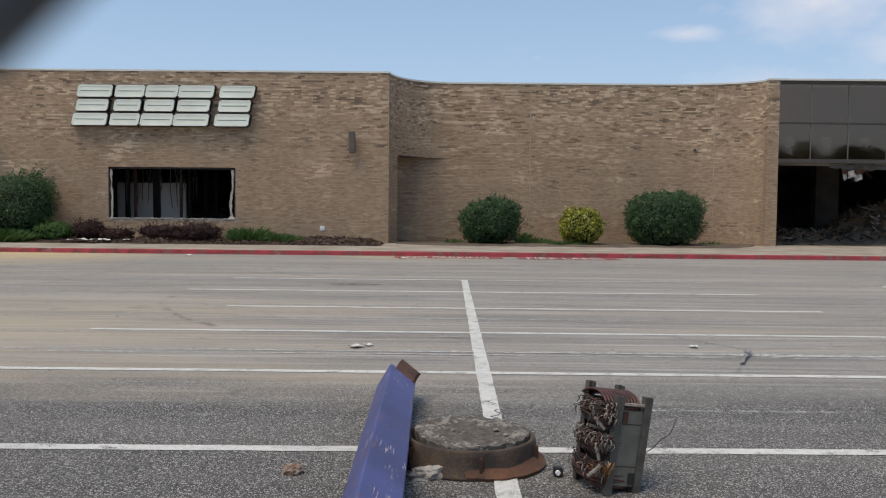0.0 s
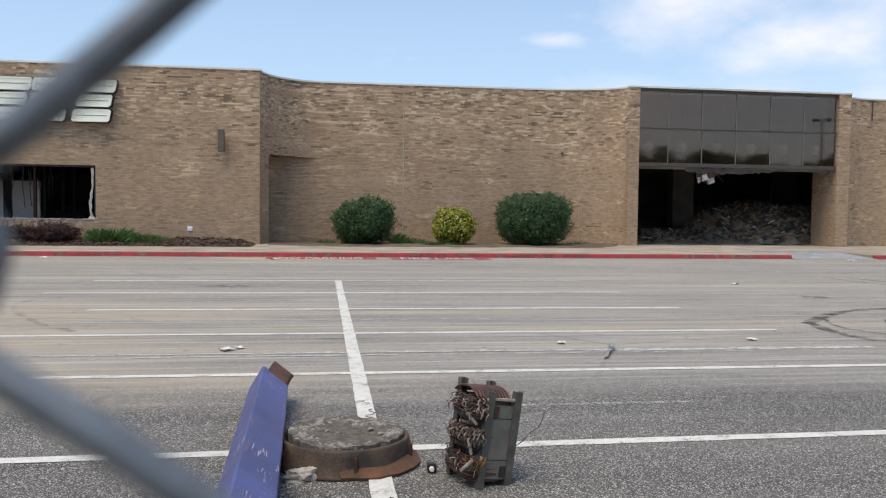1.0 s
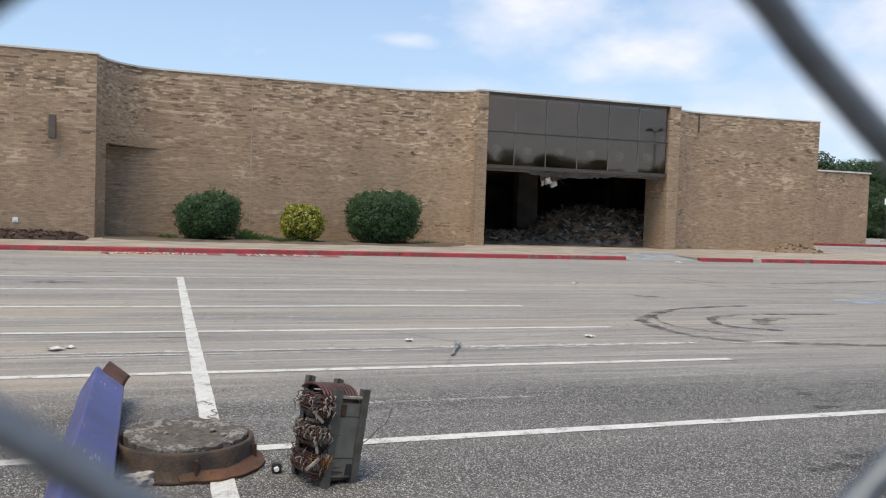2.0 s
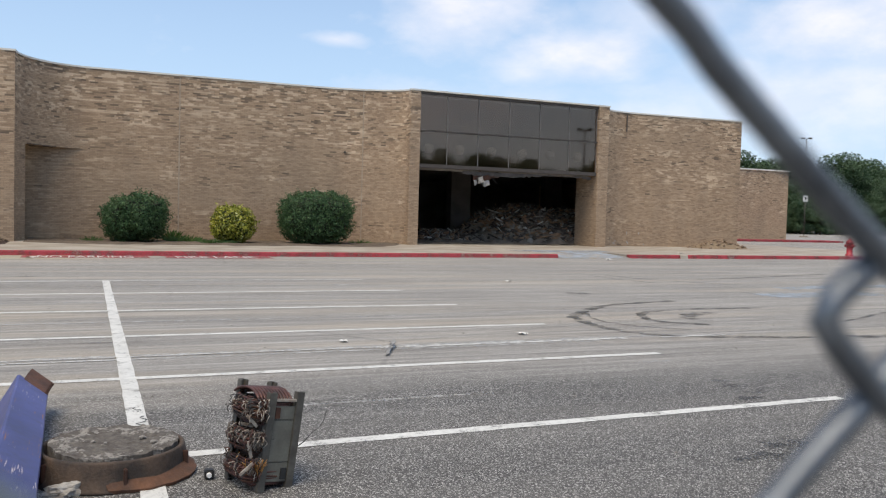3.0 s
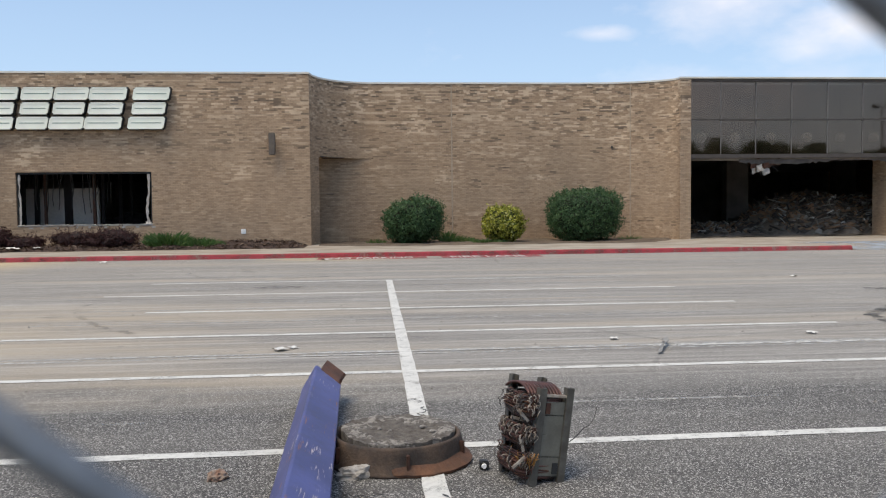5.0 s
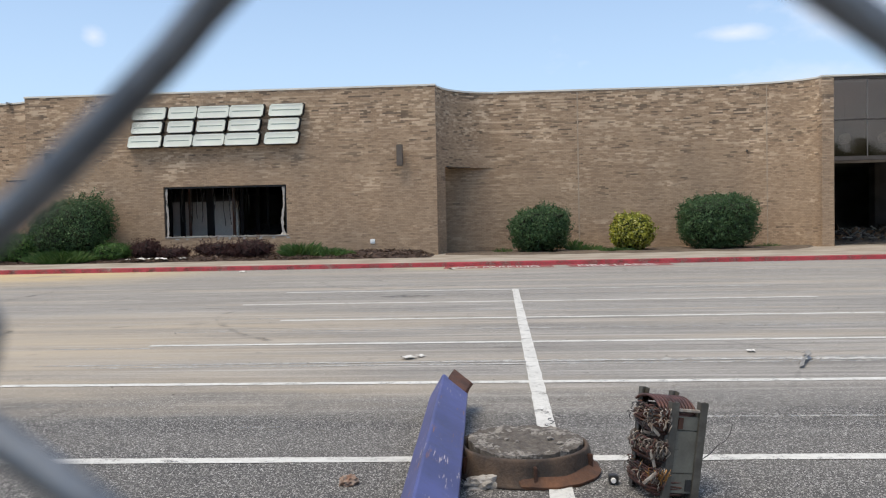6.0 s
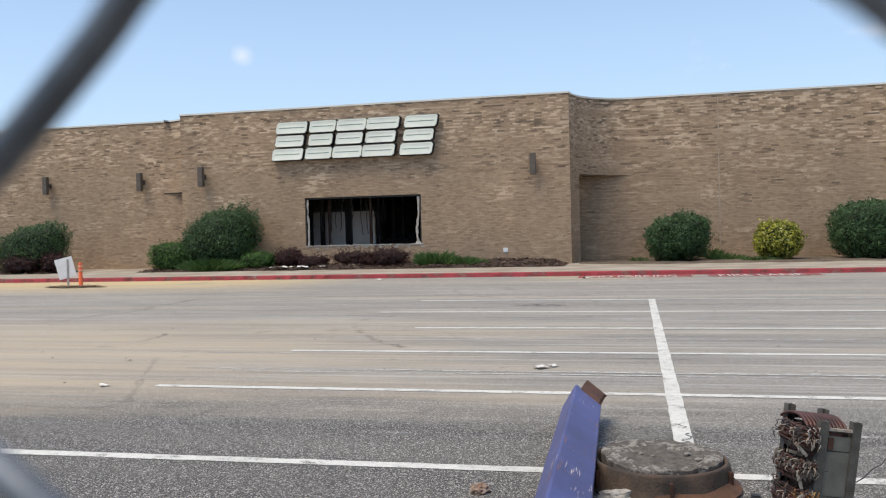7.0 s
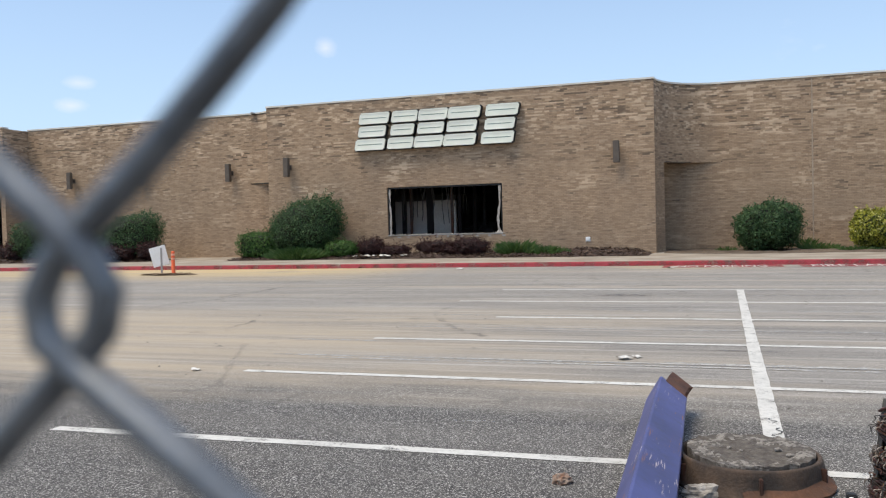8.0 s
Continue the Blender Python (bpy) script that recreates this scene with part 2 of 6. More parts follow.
def paint_material(name, color, under, lo, hi, scale=5.0, rough=0.75, thin=0.0):
    """Road paint worn through to what lies under it."""
    m, n = material(name)
    c = n.coords()
    wear = n.math("ADD", n.math("MULTIPLY", n.noise(c, scale, 6.0, 0.65), 0.6), n.math("MULTIPLY", n.noise(c, 60.0, 3.0, 0.7), 0.4))
    dirt = n.ramp(n.noise(c, 1.3, 4.0), 0.4, 0.7, 0.0, 0.35)
    col = n.mix(dirt, color, tuple(x * 0.6 for x in color))
    gone = n.math("MULTIPLY", n.ramp(wear, lo, hi), 1.0)
    if thin:
        gone = n.math("ADD", gone, thin, True)
    stained = n.mix(n.ramp(n.noise(c, 22.0, 4.0), 0.45, 0.7, 0.0, 0.3), col, under)
    bump = n.add("ShaderNodeBump", {"Height": n.noise(c, 70.0, 2.0), "Strength": 0.3, "Distance": 0.003}).outputs[0]
    p = n.add("ShaderNodeBsdfPrincipled", {"Base Color": stained, "Roughness": rough, "Specular IOR Level": 0.35, "Normal": bump})
    clear = n.add("ShaderNodeBsdfTransparent")
    mx = n.add("ShaderNodeMixShader", {0: gone, 1: p.outputs[0], 2: clear.outputs[0]})
    n.add("ShaderNodeOutputMaterial", {0: mx.outputs[0]})
    return m


def leaf_material(name, a, b, c3):
    m, n = material(name)
    rnd = n.add("ShaderNodeNewGeometry").outputs["Random Per Island"]
    col = n.mix(rnd, a, b)
    col = n.mix(n.ramp(rnd, 0.82, 1.0), col, c3)
    p = n.add("ShaderNodeBsdfPrincipled", {"Base Color": col, "Roughness": 0.55, "Specular IOR Level": 0.35})
    tl = n.add("ShaderNodeBsdfTranslucent", {"Color": col})
    mx = n.add("ShaderNodeMixShader", {0: 0.22, 1: p.outputs[0], 2: tl.outputs[0]})
    n.add("ShaderNodeOutputMaterial", {0: mx.outputs[0]})
    return m


def glass_material(name, tint, gloss):
    m, n = material(name)
    wave = n.noise(n.coords(), 0.9, 2.0)
    nm = n.add("ShaderNodeBump", {"Height": wave, "Strength": 0.05, "Distance": 0.02}).outputs[0]
    g = n.add("ShaderNodeBsdfGlossy", {"Color": (1.0, 0.76, 0.62, 1), "Roughness": 0.03, "Normal": nm})
    t = n.add("ShaderNodeBsdfTransparent", {"Color": (*tint, 1)})
    mx = n.add("ShaderNodeMixShader", {0: gloss, 1: t.outputs[0], 2: g.outputs[0]})
    n.add("ShaderNodeOutputMaterial", {0: mx.outputs[0]})
    return m


BRICK = brick_material("tan_brick", 0.96)
ASPHALT = asphalt_material()
CONCRETE = plain("pale_concrete", (0.40, 0.355, 0.29), (0.25, 0.205, 0.155), 0.7, 0.9, 30.0)
COPING = plain("pale_coping", (0.80, 0.77, 0.68), (0.66, 0.63, 0.55), 1.0, 0.5, 20.0)
WHITE_PAINT = paint_material("white_road_paint", (0.61, 0.60, 0.56), (0.24, 0.235, 0.22), 0.53, 0.68)
OLD_PAINT = paint_material("worn_white_road_paint", (0.50, 0.49, 0.46), (0.24, 0.235, 0.22), 0.42, 0.62, thin=0.18)
MID_PAINT = paint_material("half_worn_road_paint", (0.52, 0.51, 0.48), (0.26, 0.25, 0.235), 0.47, 0.64, 7.0)
RED_PAINT = paint_material("red_kerb_paint", (0.34, 0.042, 0.055), (0.24, 0.13, 0.115), 0.48, 0.62, 2.0)
RED_ROAD = paint_material("red_road_paint", (0.32, 0.055, 0.060), (0.22, 0.16, 0.14), 0.44, 0.62, 2.0)
BLUE_ROAD = paint_material("blue_road_paint", (0.36, 0.41, 0.46), (0.36, 0.37, 0.38), 0.42, 0.62, 1.0, 0.75, 0.2)
LEAF_GREEN = leaf_material("green_leaves", (0.028, 0.066, 0.024), (0.060, 0.122, 0.042), (0.115, 0.185, 0.075))
LEAF_FRESH = leaf_material("fresh_green_leaves", (0.032, 0.085, 0.016), (0.070, 0.155, 0.030), (0.13, 0.22, 0.05))
LEAF_YELLOW = leaf_material("yellow_leaves", (0.07, 0.10, 0.012), (0.46, 0.44, 0.05), (0.66, 0.63, 0.26))
LEAF_RED = leaf_material("dark_red_leaves", (0.030, 0.012, 0.012), (0.060, 0.022, 0.020), (0.09, 0.035, 0.03))
LEAF_DARK = leaf_material("tree_leaves", (0.040, 0.076, 0.034), (0.074, 0.124, 0.054), (0.12, 0.17, 0.085))
GRASS = leaf_material("grass_blades", (0.040, 0.090, 0.020), (0.080, 0.150, 0.036), (0.13, 0.18, 0.06))
# bush cores: the shade between the leaves is put into these dark colours
CORE = plain("shaded_core", (0.020, 0.030, 0.012), (0.012, 0.018, 0.008), 8.0, 0.9)
CORE_YELLOW = plain("shaded_yellow_core", (0.045, 0.055, 0.012), (0.025, 0.03, 0.010), 8.0, 0.9)
BARK = plain("bark", (0.10, 0.075, 0.05), (0.06, 0.045, 0.03), 9.0, 0.9, bump=0.5, depth=0.02)
MULCH = plain("bark_mulch", (0.085, 0.050, 0.036), (0.030, 0.020, 0.016), 5.0, 0.95, 90.0, bump=0.8, depth=0.03)


def scratched_material():
    m, n = material("scratched_blue_paint")
    c = n.coords()
    base = n.mix(n.ramp(n.noise(c, 2.2, 5.0), 0.35, 0.65), (0.072, 0.084, 0.240), (0.050, 0.058, 0.165))
    grime = n.ramp(n.noise(c, 9.0, 6.0, 0.7), 0.50, 0.72, 0.0, 0.5)
    base = n.mix(grime, base, (0.045, 0.046, 0.085))

    def scratches(turn, scale, lo, hi):
        spun = n.add("ShaderNodeMapping", {"Vector": c, "Rotation": (0.0, 0.0, radians(turn)), "Scale": (60.0, 3.0, 20.0)}).outputs[0]
        return n.ramp(n.noise(spun, scale, 2.0, 0.5, 0.15), lo, hi)
    mask = n.ramp(n.noise(c, 2.6, 3.0), 0.56, 0.66, 0.0, 0.9)
    pale = n.math("MULTIPLY", n.math("MAXIMUM", scratches(24, 1.5, 0.62, 0.65), scratches(38, 2.2, 0.64, 0.67)), mask)
    col = n.mix(n.math("MULTIPLY", pale, 1.0), base, (0.50, 0.43, 0.43))
    rust = n.math("MULTIPLY", scratches(30, 1.0, 0.60, 0.64), n.ramp(n.noise(c, 3.3, 2.0), 0.56, 0.66))
    col = n.mix(n.math("MULTIPLY", rust, 0.85), col, (0.27, 0.115, 0.06))
    spots = n.ramp(n.noise(c, 26.0, 5.0, 0.7), 0.66, 0.72, 0.0, 0.8)
    col = n.mix(spots, col, (0.20, 0.10, 0.07))
    finish(n, col, 0.45, n.noise(c, 40.0, 3.0), 0.15, 0.002)
    return m


BLUE = scratched_material()
RUST = plain("rusted_steel", (0.105, 0.042, 0.022), (0.045, 0.022, 0.015), 7.0, 0.85, 70.0, bump=0.5)
IRON = plain("rusty_concrete_iron", (0.098, 0.066, 0.046), (0.030, 0.025, 0.022), 7.0, 0.9, 60.0, bump=0.6, depth=0.01)
STONE = plain("broken_concrete", (0.34, 0.315, 0.28), (0.12, 0.108, 0.094), 22.0, 0.92, 110.0, bump=0.8, depth=0.012)
GREY_STEEL = plain("grey_green_paint", (0.165, 0.162, 0.132), (0.110, 0.104, 0.084), 8.0, 0.55, 60.0)
COPPER = plain("copper_winding", (0.135, 0.055, 0.040), (0.035, 0.022, 0.018), 14.0, 0.5, 80.0, metallic=0.25)
PALE_WIRE = plain("frayed_wire", (0.48, 0.43, 0.36), (0.26, 0.20, 0.15), 20.0, 0.6)
GOLD_WIRE = plain("bare_copper_wire", (0.55, 0.30, 0.09), (0.35, 0.16, 0.05), 20.0, 0.4, metallic=0.5)
DARK_WIRE = plain("dark_wire", (0.035, 0.032, 0.03), (0.06, 0.055, 0.05), 20.0, 0.6)
GALVANISED = plain("galvanised_wire", (0.26, 0.275, 0.29), (0.13, 0.14, 0.15), 150.0, 0.42, 900.0, metallic=0.7, bump=0.2, depth=0.0003)
MULLION = plain("grey_mullion", (0.20, 0.18, 0.165), (0.14, 0.125, 0.115), 4.0, 0.5, 60.0)
BRONZE = plain("bronze_frame", (0.115, 0.093, 0.078), (0.085, 0.070, 0.058), 4.0, 0.45, 60.0, metallic=0.4)
GLASS = glass_material("bronze_glass", (0.50, 0.47, 0.43), 0.118)
SIGN_WHITE = plain("aged_white_acrylic", (0.95, 0.96, 0.84), (0.91, 0.94, 0.80), 0.8, 0.45, 0.6)
SIGN_GREEN = plain("green_trim", (0.22, 0.30, 0.24), (0.17, 0.24, 0.19), 2.0, 0.5)
SIGN_SIDE = plain("dark_sign_return", (0.025, 0.025, 0.024), (0.018, 0.018, 0.017), 2.0, 0.6)
WHITE = plain("white_painted_metal", (0.90, 0.90, 0.88), (0.80, 0.80, 0.78), 3.0, 0.5)
BLACK = plain("black_paint", (0.02, 0.02, 0.02), (0.03, 0.03, 0.03), 3.0, 0.6)
ORANGE = plain("orange_plastic", (0.80, 0.13, 0.03), (0.65, 0.10, 0.03), 5.0, 0.5)
RED = plain("red_hydrant_paint", (0.40, 0.02, 0.03), (0.30, 0.02, 0.025), 5.0, 0.5)
TAN_METAL = plain("brown_lamp_housing", (0.13, 0.105, 0.08), (0.10, 0.08, 0.065), 5.0, 0.6)
DARK_WALL = plain("bare_interior", (0.36, 0.325, 0.285), (0.20, 0.182, 0.16), 0.8, 0.95)
GREY_WALL = plain("stripped_grey_wall", (0.78, 0.735, 0.675), (0.60, 0.56, 0.51), 0.8, 0.9, 12.0)
PLASTER = plain("torn_plaster", (0.52, 0.49, 0.445), (0.33, 0.30, 0.26), 9.0, 0.9)
RUBBLE = plain("rubble_mix", (0.34, 0.27, 0.20), (0.13, 0.10, 0.075), 1.8, 0.95, 30.0, bump=0.6, depth=0.03)
SOIL = plain("tan_soil", (0.25, 0.185, 0.115), (0.17, 0.12, 0.075), 3.0, 0.95, 40.0, bump=0.7, depth=0.02)
ROOFING = plain("grey_roofing", (0.25, 0.25, 0.25), (0.2, 0.2, 0.2), 1.0, 0.9)
# ---- mesh helpers ----


def part(name, bm, mat, parent=None, label="", smooth=False):
    """Links a bmesh as one mesh object, under a thing where one is given."""
    me = bpy.data.meshes.new(name)
    bm.to_mesh(me)
    bm.free()
    me.materials.append(mat)
    if smooth:
        me.polygons.foreach_set("use_smooth", [True] * len(me.polygons))
    ob = new(name, me)
    if parent is not None:
        ob.parent = parent
    if label:
        ob["label"] = label
    return ob


def raw(name, verts, faces, mat, parent=None, label="", smooth=False):
    me = bpy.data.meshes.new(name)
    me.from_pydata(verts, [], faces)
    me.materials.append(mat)
    if smooth:
        me.polygons.foreach_set("use_smooth", [True] * len(me.polygons))
    ob = new(name, me)
    if parent is not None:
        ob.parent = parent
    if label:
        ob["label"] = label
    return ob


def thing(name, at, label, category, group=""):
    ob = new(name)
    ob.matrix_basis = at if isinstance(at, Matrix) else pose(*at)
    ob.empty_display_size = 0.1
    return tagged(ob, label, category, group)


def structure(ob, label="", category=""):
    return tagged(ob, label, category, kind="structure")


def box(bm, x0, x1, y0, y1, z0, z1, bevel=0.0, m=None):
    got = bmesh.ops.create_cube(bm, size=1.0)["verts"]
    for v in got:
        v.co = Vector(((x0 + x1) / 2 + v.co.x * (x1 - x0), (y0 + y1) / 2 + v.co.y * (y1 - y0), (z0 + z1) / 2 + v.co.z * (z1 - z0)))
    if bevel:
        edges = list({e for v in got for e in v.link_edges})
        got = list({v for f in bmesh.ops.bevel(bm, geom=edges, offset=bevel, segments=2, affect="EDGES")["faces"] for v in f.verts} | {v for v in got if v.is_valid})
    if m is not None:
        bmesh.ops.transform(bm, matrix=m, verts=got)
    return got


def prism(bm, outline, z0, z1):
    """An upright prism over a closed plan outline."""
    low = [bm.verts.new((x, y, z0)) for x, y in outline]
    high = [bm.verts.new((x, y, z1)) for x, y in outline]
    n = len(outline)
    for i in range(n):
        bm.faces.new((low[i], low[(i + 1) % n], high[(i + 1) % n], high[i]))
    bm.faces.new(high)
    bm.faces.new(low[::-1])
    bmesh.ops.recalc_face_normals(bm, faces=bm.faces[:])


def strip(bm, line, thick, z0, z1):
    """A wall of constant thickness behind a plan line (thickness to its left)."""
    back = []
    for i, p in enumerate(line):
        a, b = Vector(line[max(i - 1, 0)]), Vector(line[min(i + 1, len(line) - 1)])
        d = (b - a).normalized()
        back.append((p[0] - d.y * thick, p[1] + d.x * thick))
    n = len(line)
    rows = [[bm.verts.new((x, y, z)) for x, y in pts] for pts, z in ((line, z0), (line, z1), (back, z1), (back, z0))]
    for i in range(n - 1):
        for r in range(4):
            bm.faces.new((rows[r][i], rows[r][i + 1], rows[(r + 1) % 4][i + 1], rows[(r + 1) % 4][i]))
    for i in (0, n - 1):
        bm.faces.new([rows[r][i] for r in range(4)])
    bmesh.ops.recalc_face_normals(bm, faces=bm.faces[:])


def tube(points, radius, sides=6, closed_ends=True):
    """Vertices and faces of a round bar along points; radius may be a number or one for each point."""
    verts, faces = [], []
    pts = [Vector(p) for p in points]
    side = None
    for i, p in enumerate(pts):
        d = (pts[min(i + 1, len(pts) - 1)] - pts[max(i - 1, 0)]).normalized()
        if side is None:
            side = d.orthogonal().normalized()
        side = (side - d * side.dot(d)).normalized()
        up = d.cross(side)
        r = radius[i] if isinstance(radius, (list, tuple)) else radius
        for k in range(sides):
            a = 2 * math.pi * k / sides
            verts.append(p + (side * math.cos(a) + up * math.sin(a)) * r)
        if i:
            for k in range(sides):
                q = (k + 1) % sides
                faces.append(((i - 1) * sides + k, (i - 1) * sides + q, i * sides + q, i * sides + k))
    if closed_ends:
        faces.append(tuple(range(sides))[::-1])
        faces.append(tuple((len(pts) - 1) * sides + k for k in range(sides)))
    return verts, faces


def tubes(lines, radius, sides=6):
    verts, faces = [], []
    for line in lines:
        v, f = tube(line, radius, sides)
        k = len(verts)
        verts += v
        faces += [tuple(i + k for i in face) for face in f]
    return verts, faces


def arc(cx, cy, rx, ry, a0, a1, n=14):
    return [(cx + rx * math.cos(radians(a0 + (a1 - a0) * i / n)), cy + ry * math.sin(radians(a0 + (a1 - a0) * i / n))) for i in range(n + 1)]


# ---- the large structure ----
WALK_Z, ROOF_Z, PLINTH = 0.15, 7.30, 0.10
KERB_Y, FRONT_Y, MAIN_Y, ENTRY_Y, WEST_Y = 26.05, 32.74, 35.55, 33.80, 34.45


def build_ground():
    bm = bmesh.new()
    xs = [-2500, -400, -60, -30, 0, 30, 60, 120, 400, 2500]
    ys = [-2500, -400, -60, -10, 0, 15, 26, 60, 120, 400, 2500]
    grid = [[bm.verts.new((x, y, 0)) for x in xs] for y in ys]
    for j in range(len(ys) - 1):
        for i in range(len(xs) - 1):
            bm.faces.new((grid[j][i], grid[j][i + 1], grid[j + 1][i + 1], grid[j + 1][i]))
    structure(part("ground", bm, ASPHALT), "worn grey asphalt car park with sand and cracks", "ground")


def build_pavement():
    bm = bmesh.new()
    box(bm, -60, 16.9, KERB_Y + 0.16, KERB_Y + 2.0, 0.0, WALK_Z)
    box(bm, 20.26, 40.0, KERB_Y + 0.16, KERB_Y + 2.0, 0.0, WALK_Z)
    box(bm, -60, 40.0, KERB_Y + 2.0, 60, 0.0, WALK_Z)
    structure(part("pavement", bm, CONCRETE), "pale concrete pavement along the store front", "pavement")
    for x0, x1 in ((-60, 16.9), (20.26, 22.9), (22.9, 23.3), (23.3, 39.2)):
        bm = bmesh.new()
        outline = [(KERB_Y, 0.0), (KERB_Y + 0.03, 0.13), (KERB_Y + 0.06, WALK_Z + 0.004), (KERB_Y + 0.162, WALK_Z + 0.004), (KERB_Y + 0.162, 0.0)]
        ends = [[bm.verts.new((x, y, z)) for y, z in outline] for x in (x0, x1)]
        for i in range(5):
            bm.faces.new((ends[0][i], ends[0][(i + 1) % 5], ends[1][(i + 1) % 5], ends[1][i]))
        bm.faces.new(ends[0]), bm.faces.new(ends[1])
        bmesh.ops.recalc_face_normals(bm, faces=bm.faces[:])
        bare = x0 == 22.9
        structure(part("kerb", bm, CONCRETE if bare else RED_PAINT), "bare concrete patch in the red kerb" if bare else "red painted concrete kerb, chipped and faded", "kerb")
    # the lowered kerb with the blue ramp
    for lift, mat, label in ((0.0, CONCRETE, "sunken concrete kerb ramp before the entrance"), (0.005, BLUE_ROAD, "faded blue paint on the kerb ramp")):
        bm = bmesh.new()
        rows = []
        for y, z in ((KERB_Y - 0.35, 0.006), (KERB_Y + 0.17, 0.04), (KERB_Y + 2.0, WALK_Z)):
            rows.append([bm.verts.new((x, y, z + lift)) for x in (16.9, 20.26)])
        for p, q in zip(rows, rows[1:]):
            bm.faces.new((p[0], p[1], q[1], q[0]))
        structure(part("ramp", bm, mat), label, "ramp")
    bm = bmesh.new()
    box(bm, 16.2, 20.9, KERB_Y + 2.0, KERB_Y + 3.3, WALK_Z + 0.004, WALK_Z + 0.006)
    structure(part("ramp_paint", bm, BLUE_ROAD), "faded blue paint on the pavement by the ramp", "road marking")


def build_building():
    wall = bmesh.new()
    t = 0.30
    # west block with the display window
    fx0, fx1 = -20.9, -2.93
    wx0, wx1, wz0, wz1 = -14.82, -9.42, 1.12, 3.29
    f0, f1 = FRONT_Y, FRONT_Y + t
    xs, zs = (fx0, wx0, wx1, fx1 - 0.06), (PLINTH, wz0, wz1, ROOF_Z)
    near = [[wall.verts.new((x, f0, z)) for x in xs] for z in zs]
    back = [[wall.verts.new((x, f1, z)) for x in xs] for z in zs]
    for j in range(3):
        for i in range(3):
            if (i, j) != (1, 1):
                wall.faces.new((near[j][i], near[j][i + 1], near[j + 1][i + 1], near[j + 1][i]))
                wall.faces.new((back[j][i], back[j + 1][i], back[j + 1][i + 1], back[j][i + 1]))
    rim = [(0, 0), (1, 0), (2, 0), (3, 0), (3, 1), (3, 2), (3, 3), (2, 3), (1, 3), (0, 3), (0, 2), (0, 1)]
    for loop in (rim, [(1, 1), (1, 2), (2, 2), (2, 1)]):
        for (i0, j0), (i1, j1) in zip(loop, loop[1:] + loop[:1]):
            wall.faces.new((near[j0][i0], back[j0][i0], back[j1][i1], near[j1][i1]))
    bmesh.ops.recalc_face_normals(wall, faces=wall.faces[:])
    structure(part("wall_display", wall, BRICK), "tan brick store front with a broken-out display window", "wall")
    # curved wall that falls back from it, with a niche under the curve
    wall = bmesh.new()
    a, b = 2.65, MAIN_Y - FRONT_Y
    curve = [(fx1 + a * (1 - math.cos(radians(q))), FRONT_Y + b * math.sin(radians(q))) for q in range(0, 91, 3)]
    strip(wall, curve[:10], 0.3, PLINTH, ROOF_Z)
    strip(wall, curve[9:], 0.3, 3.94, ROOF_Z)
    structure(part("wall_curved", wall, BRICK), "curved tan brick wall with a low niche under it", "wall")
    soffit = bmesh.new()
    prism(soffit, [(x + 0.05, y + 0.03) for x, y in curve[9:]] + [(-0.30, MAIN_Y - 0.002), (curve[9][0] + 0.05, MAIN_Y - 0.002)], 3.942, 3.97)
    structure(part("soffit", soffit, plain("dark_soffit", (0.05, 0.042, 0.036), (0.035, 0.03, 0.027), 2.0, 0.8)), "dark soffit over the niche in the wall", "soffit")
    # long wall, swinging forward again to the entrance pier
    wall = bmesh.new()
    sweep = [(13.4 - 4.5 * (1 - math.cos(radians(q))), ENTRY_Y + (MAIN_Y - ENTRY_Y) * math.sin(radians(q))) for q in range(90, -1, -5)]
    strip(wall, [(fx1 - 0.3, MAIN_Y + 0.02), (-0.28, MAIN_Y + 0.004)], 0.3, PLINTH, ROOF_Z)
    strip(wall, [(-0.28, MAIN_Y), (4.0, MAIN_Y)] + sweep, 0.3, PLINTH, ROOF_Z)
    structure(part("wall_long", wall, BRICK), "long tan brick wall, mottled and stained", "wall")
    # entrance piers
    for x0, x1, deep in ((13.36, 13.86, 0.9), (23.63, 24.24, 1.95)):
        wall = bmesh.new()
        box(wall, x0, x1, ENTRY_Y - 0.06, ENTRY_Y + deep, PLINTH, ROOF_Z)
        structure(part("wall_pier", wall, BRICK), "tan brick pier beside the entrance", "wall")
    # east wall
    wall = bmesh.new()
    sweep = [(24.24 + 2.4 * (1 - math.cos(radians(q))), ENTRY_Y + 0.1 + 1.35 * math.sin(radians(q))) for q in range(0, 91, 6)]
    strip(wall, sweep + [(30.0, 35.16), (34.0, 34.95)], 0.3, PLINTH, ROOF_Z)
    box(wall, 33.69, 33.99, 35.26, 58.0, PLINTH, ROOF_Z)
    structure(part("wall_east", wall, BRICK), "tan brick wall east of the entrance", "wall")
    # west recess and the next block
    wall = bmesh.new()
    b2 = WEST_Y - FRONT_Y
    west_curve = [(fx0 - 2.0 * (1 - math.cos(radians(q))), FRONT_Y + b2 * math.sin(radians(q))) for q in range(90, 0, -6)] + [(fx0 + 0.012, FRONT_Y + 0.012)]
    strip(wall, west_curve, 0.3, 3.85, ROOF_Z)
    strip(wall, [(-36.95, WEST_Y), (fx0 - 0.004, WEST_Y + 0.006)], 0.3, PLINTH, ROOF_Z - 0.004)
    soffit = bmesh.new()
    prism(soffit, [(x, y) for x, y in west_curve] + [(fx0 - 0.004, WEST_Y - 0.002)], 3.80, 3.848)
    structure(part("soffit", soffit, plain("dark_soffit", (0.05, 0.042, 0.036), (0.035, 0.03, 0.027), 2.0, 0.8)), "dark soffit under the curved brick wall", "soffit")
    structure(part("wall_west", wall, BRICK), "recessed tan brick wall with wall lamps", "wall")
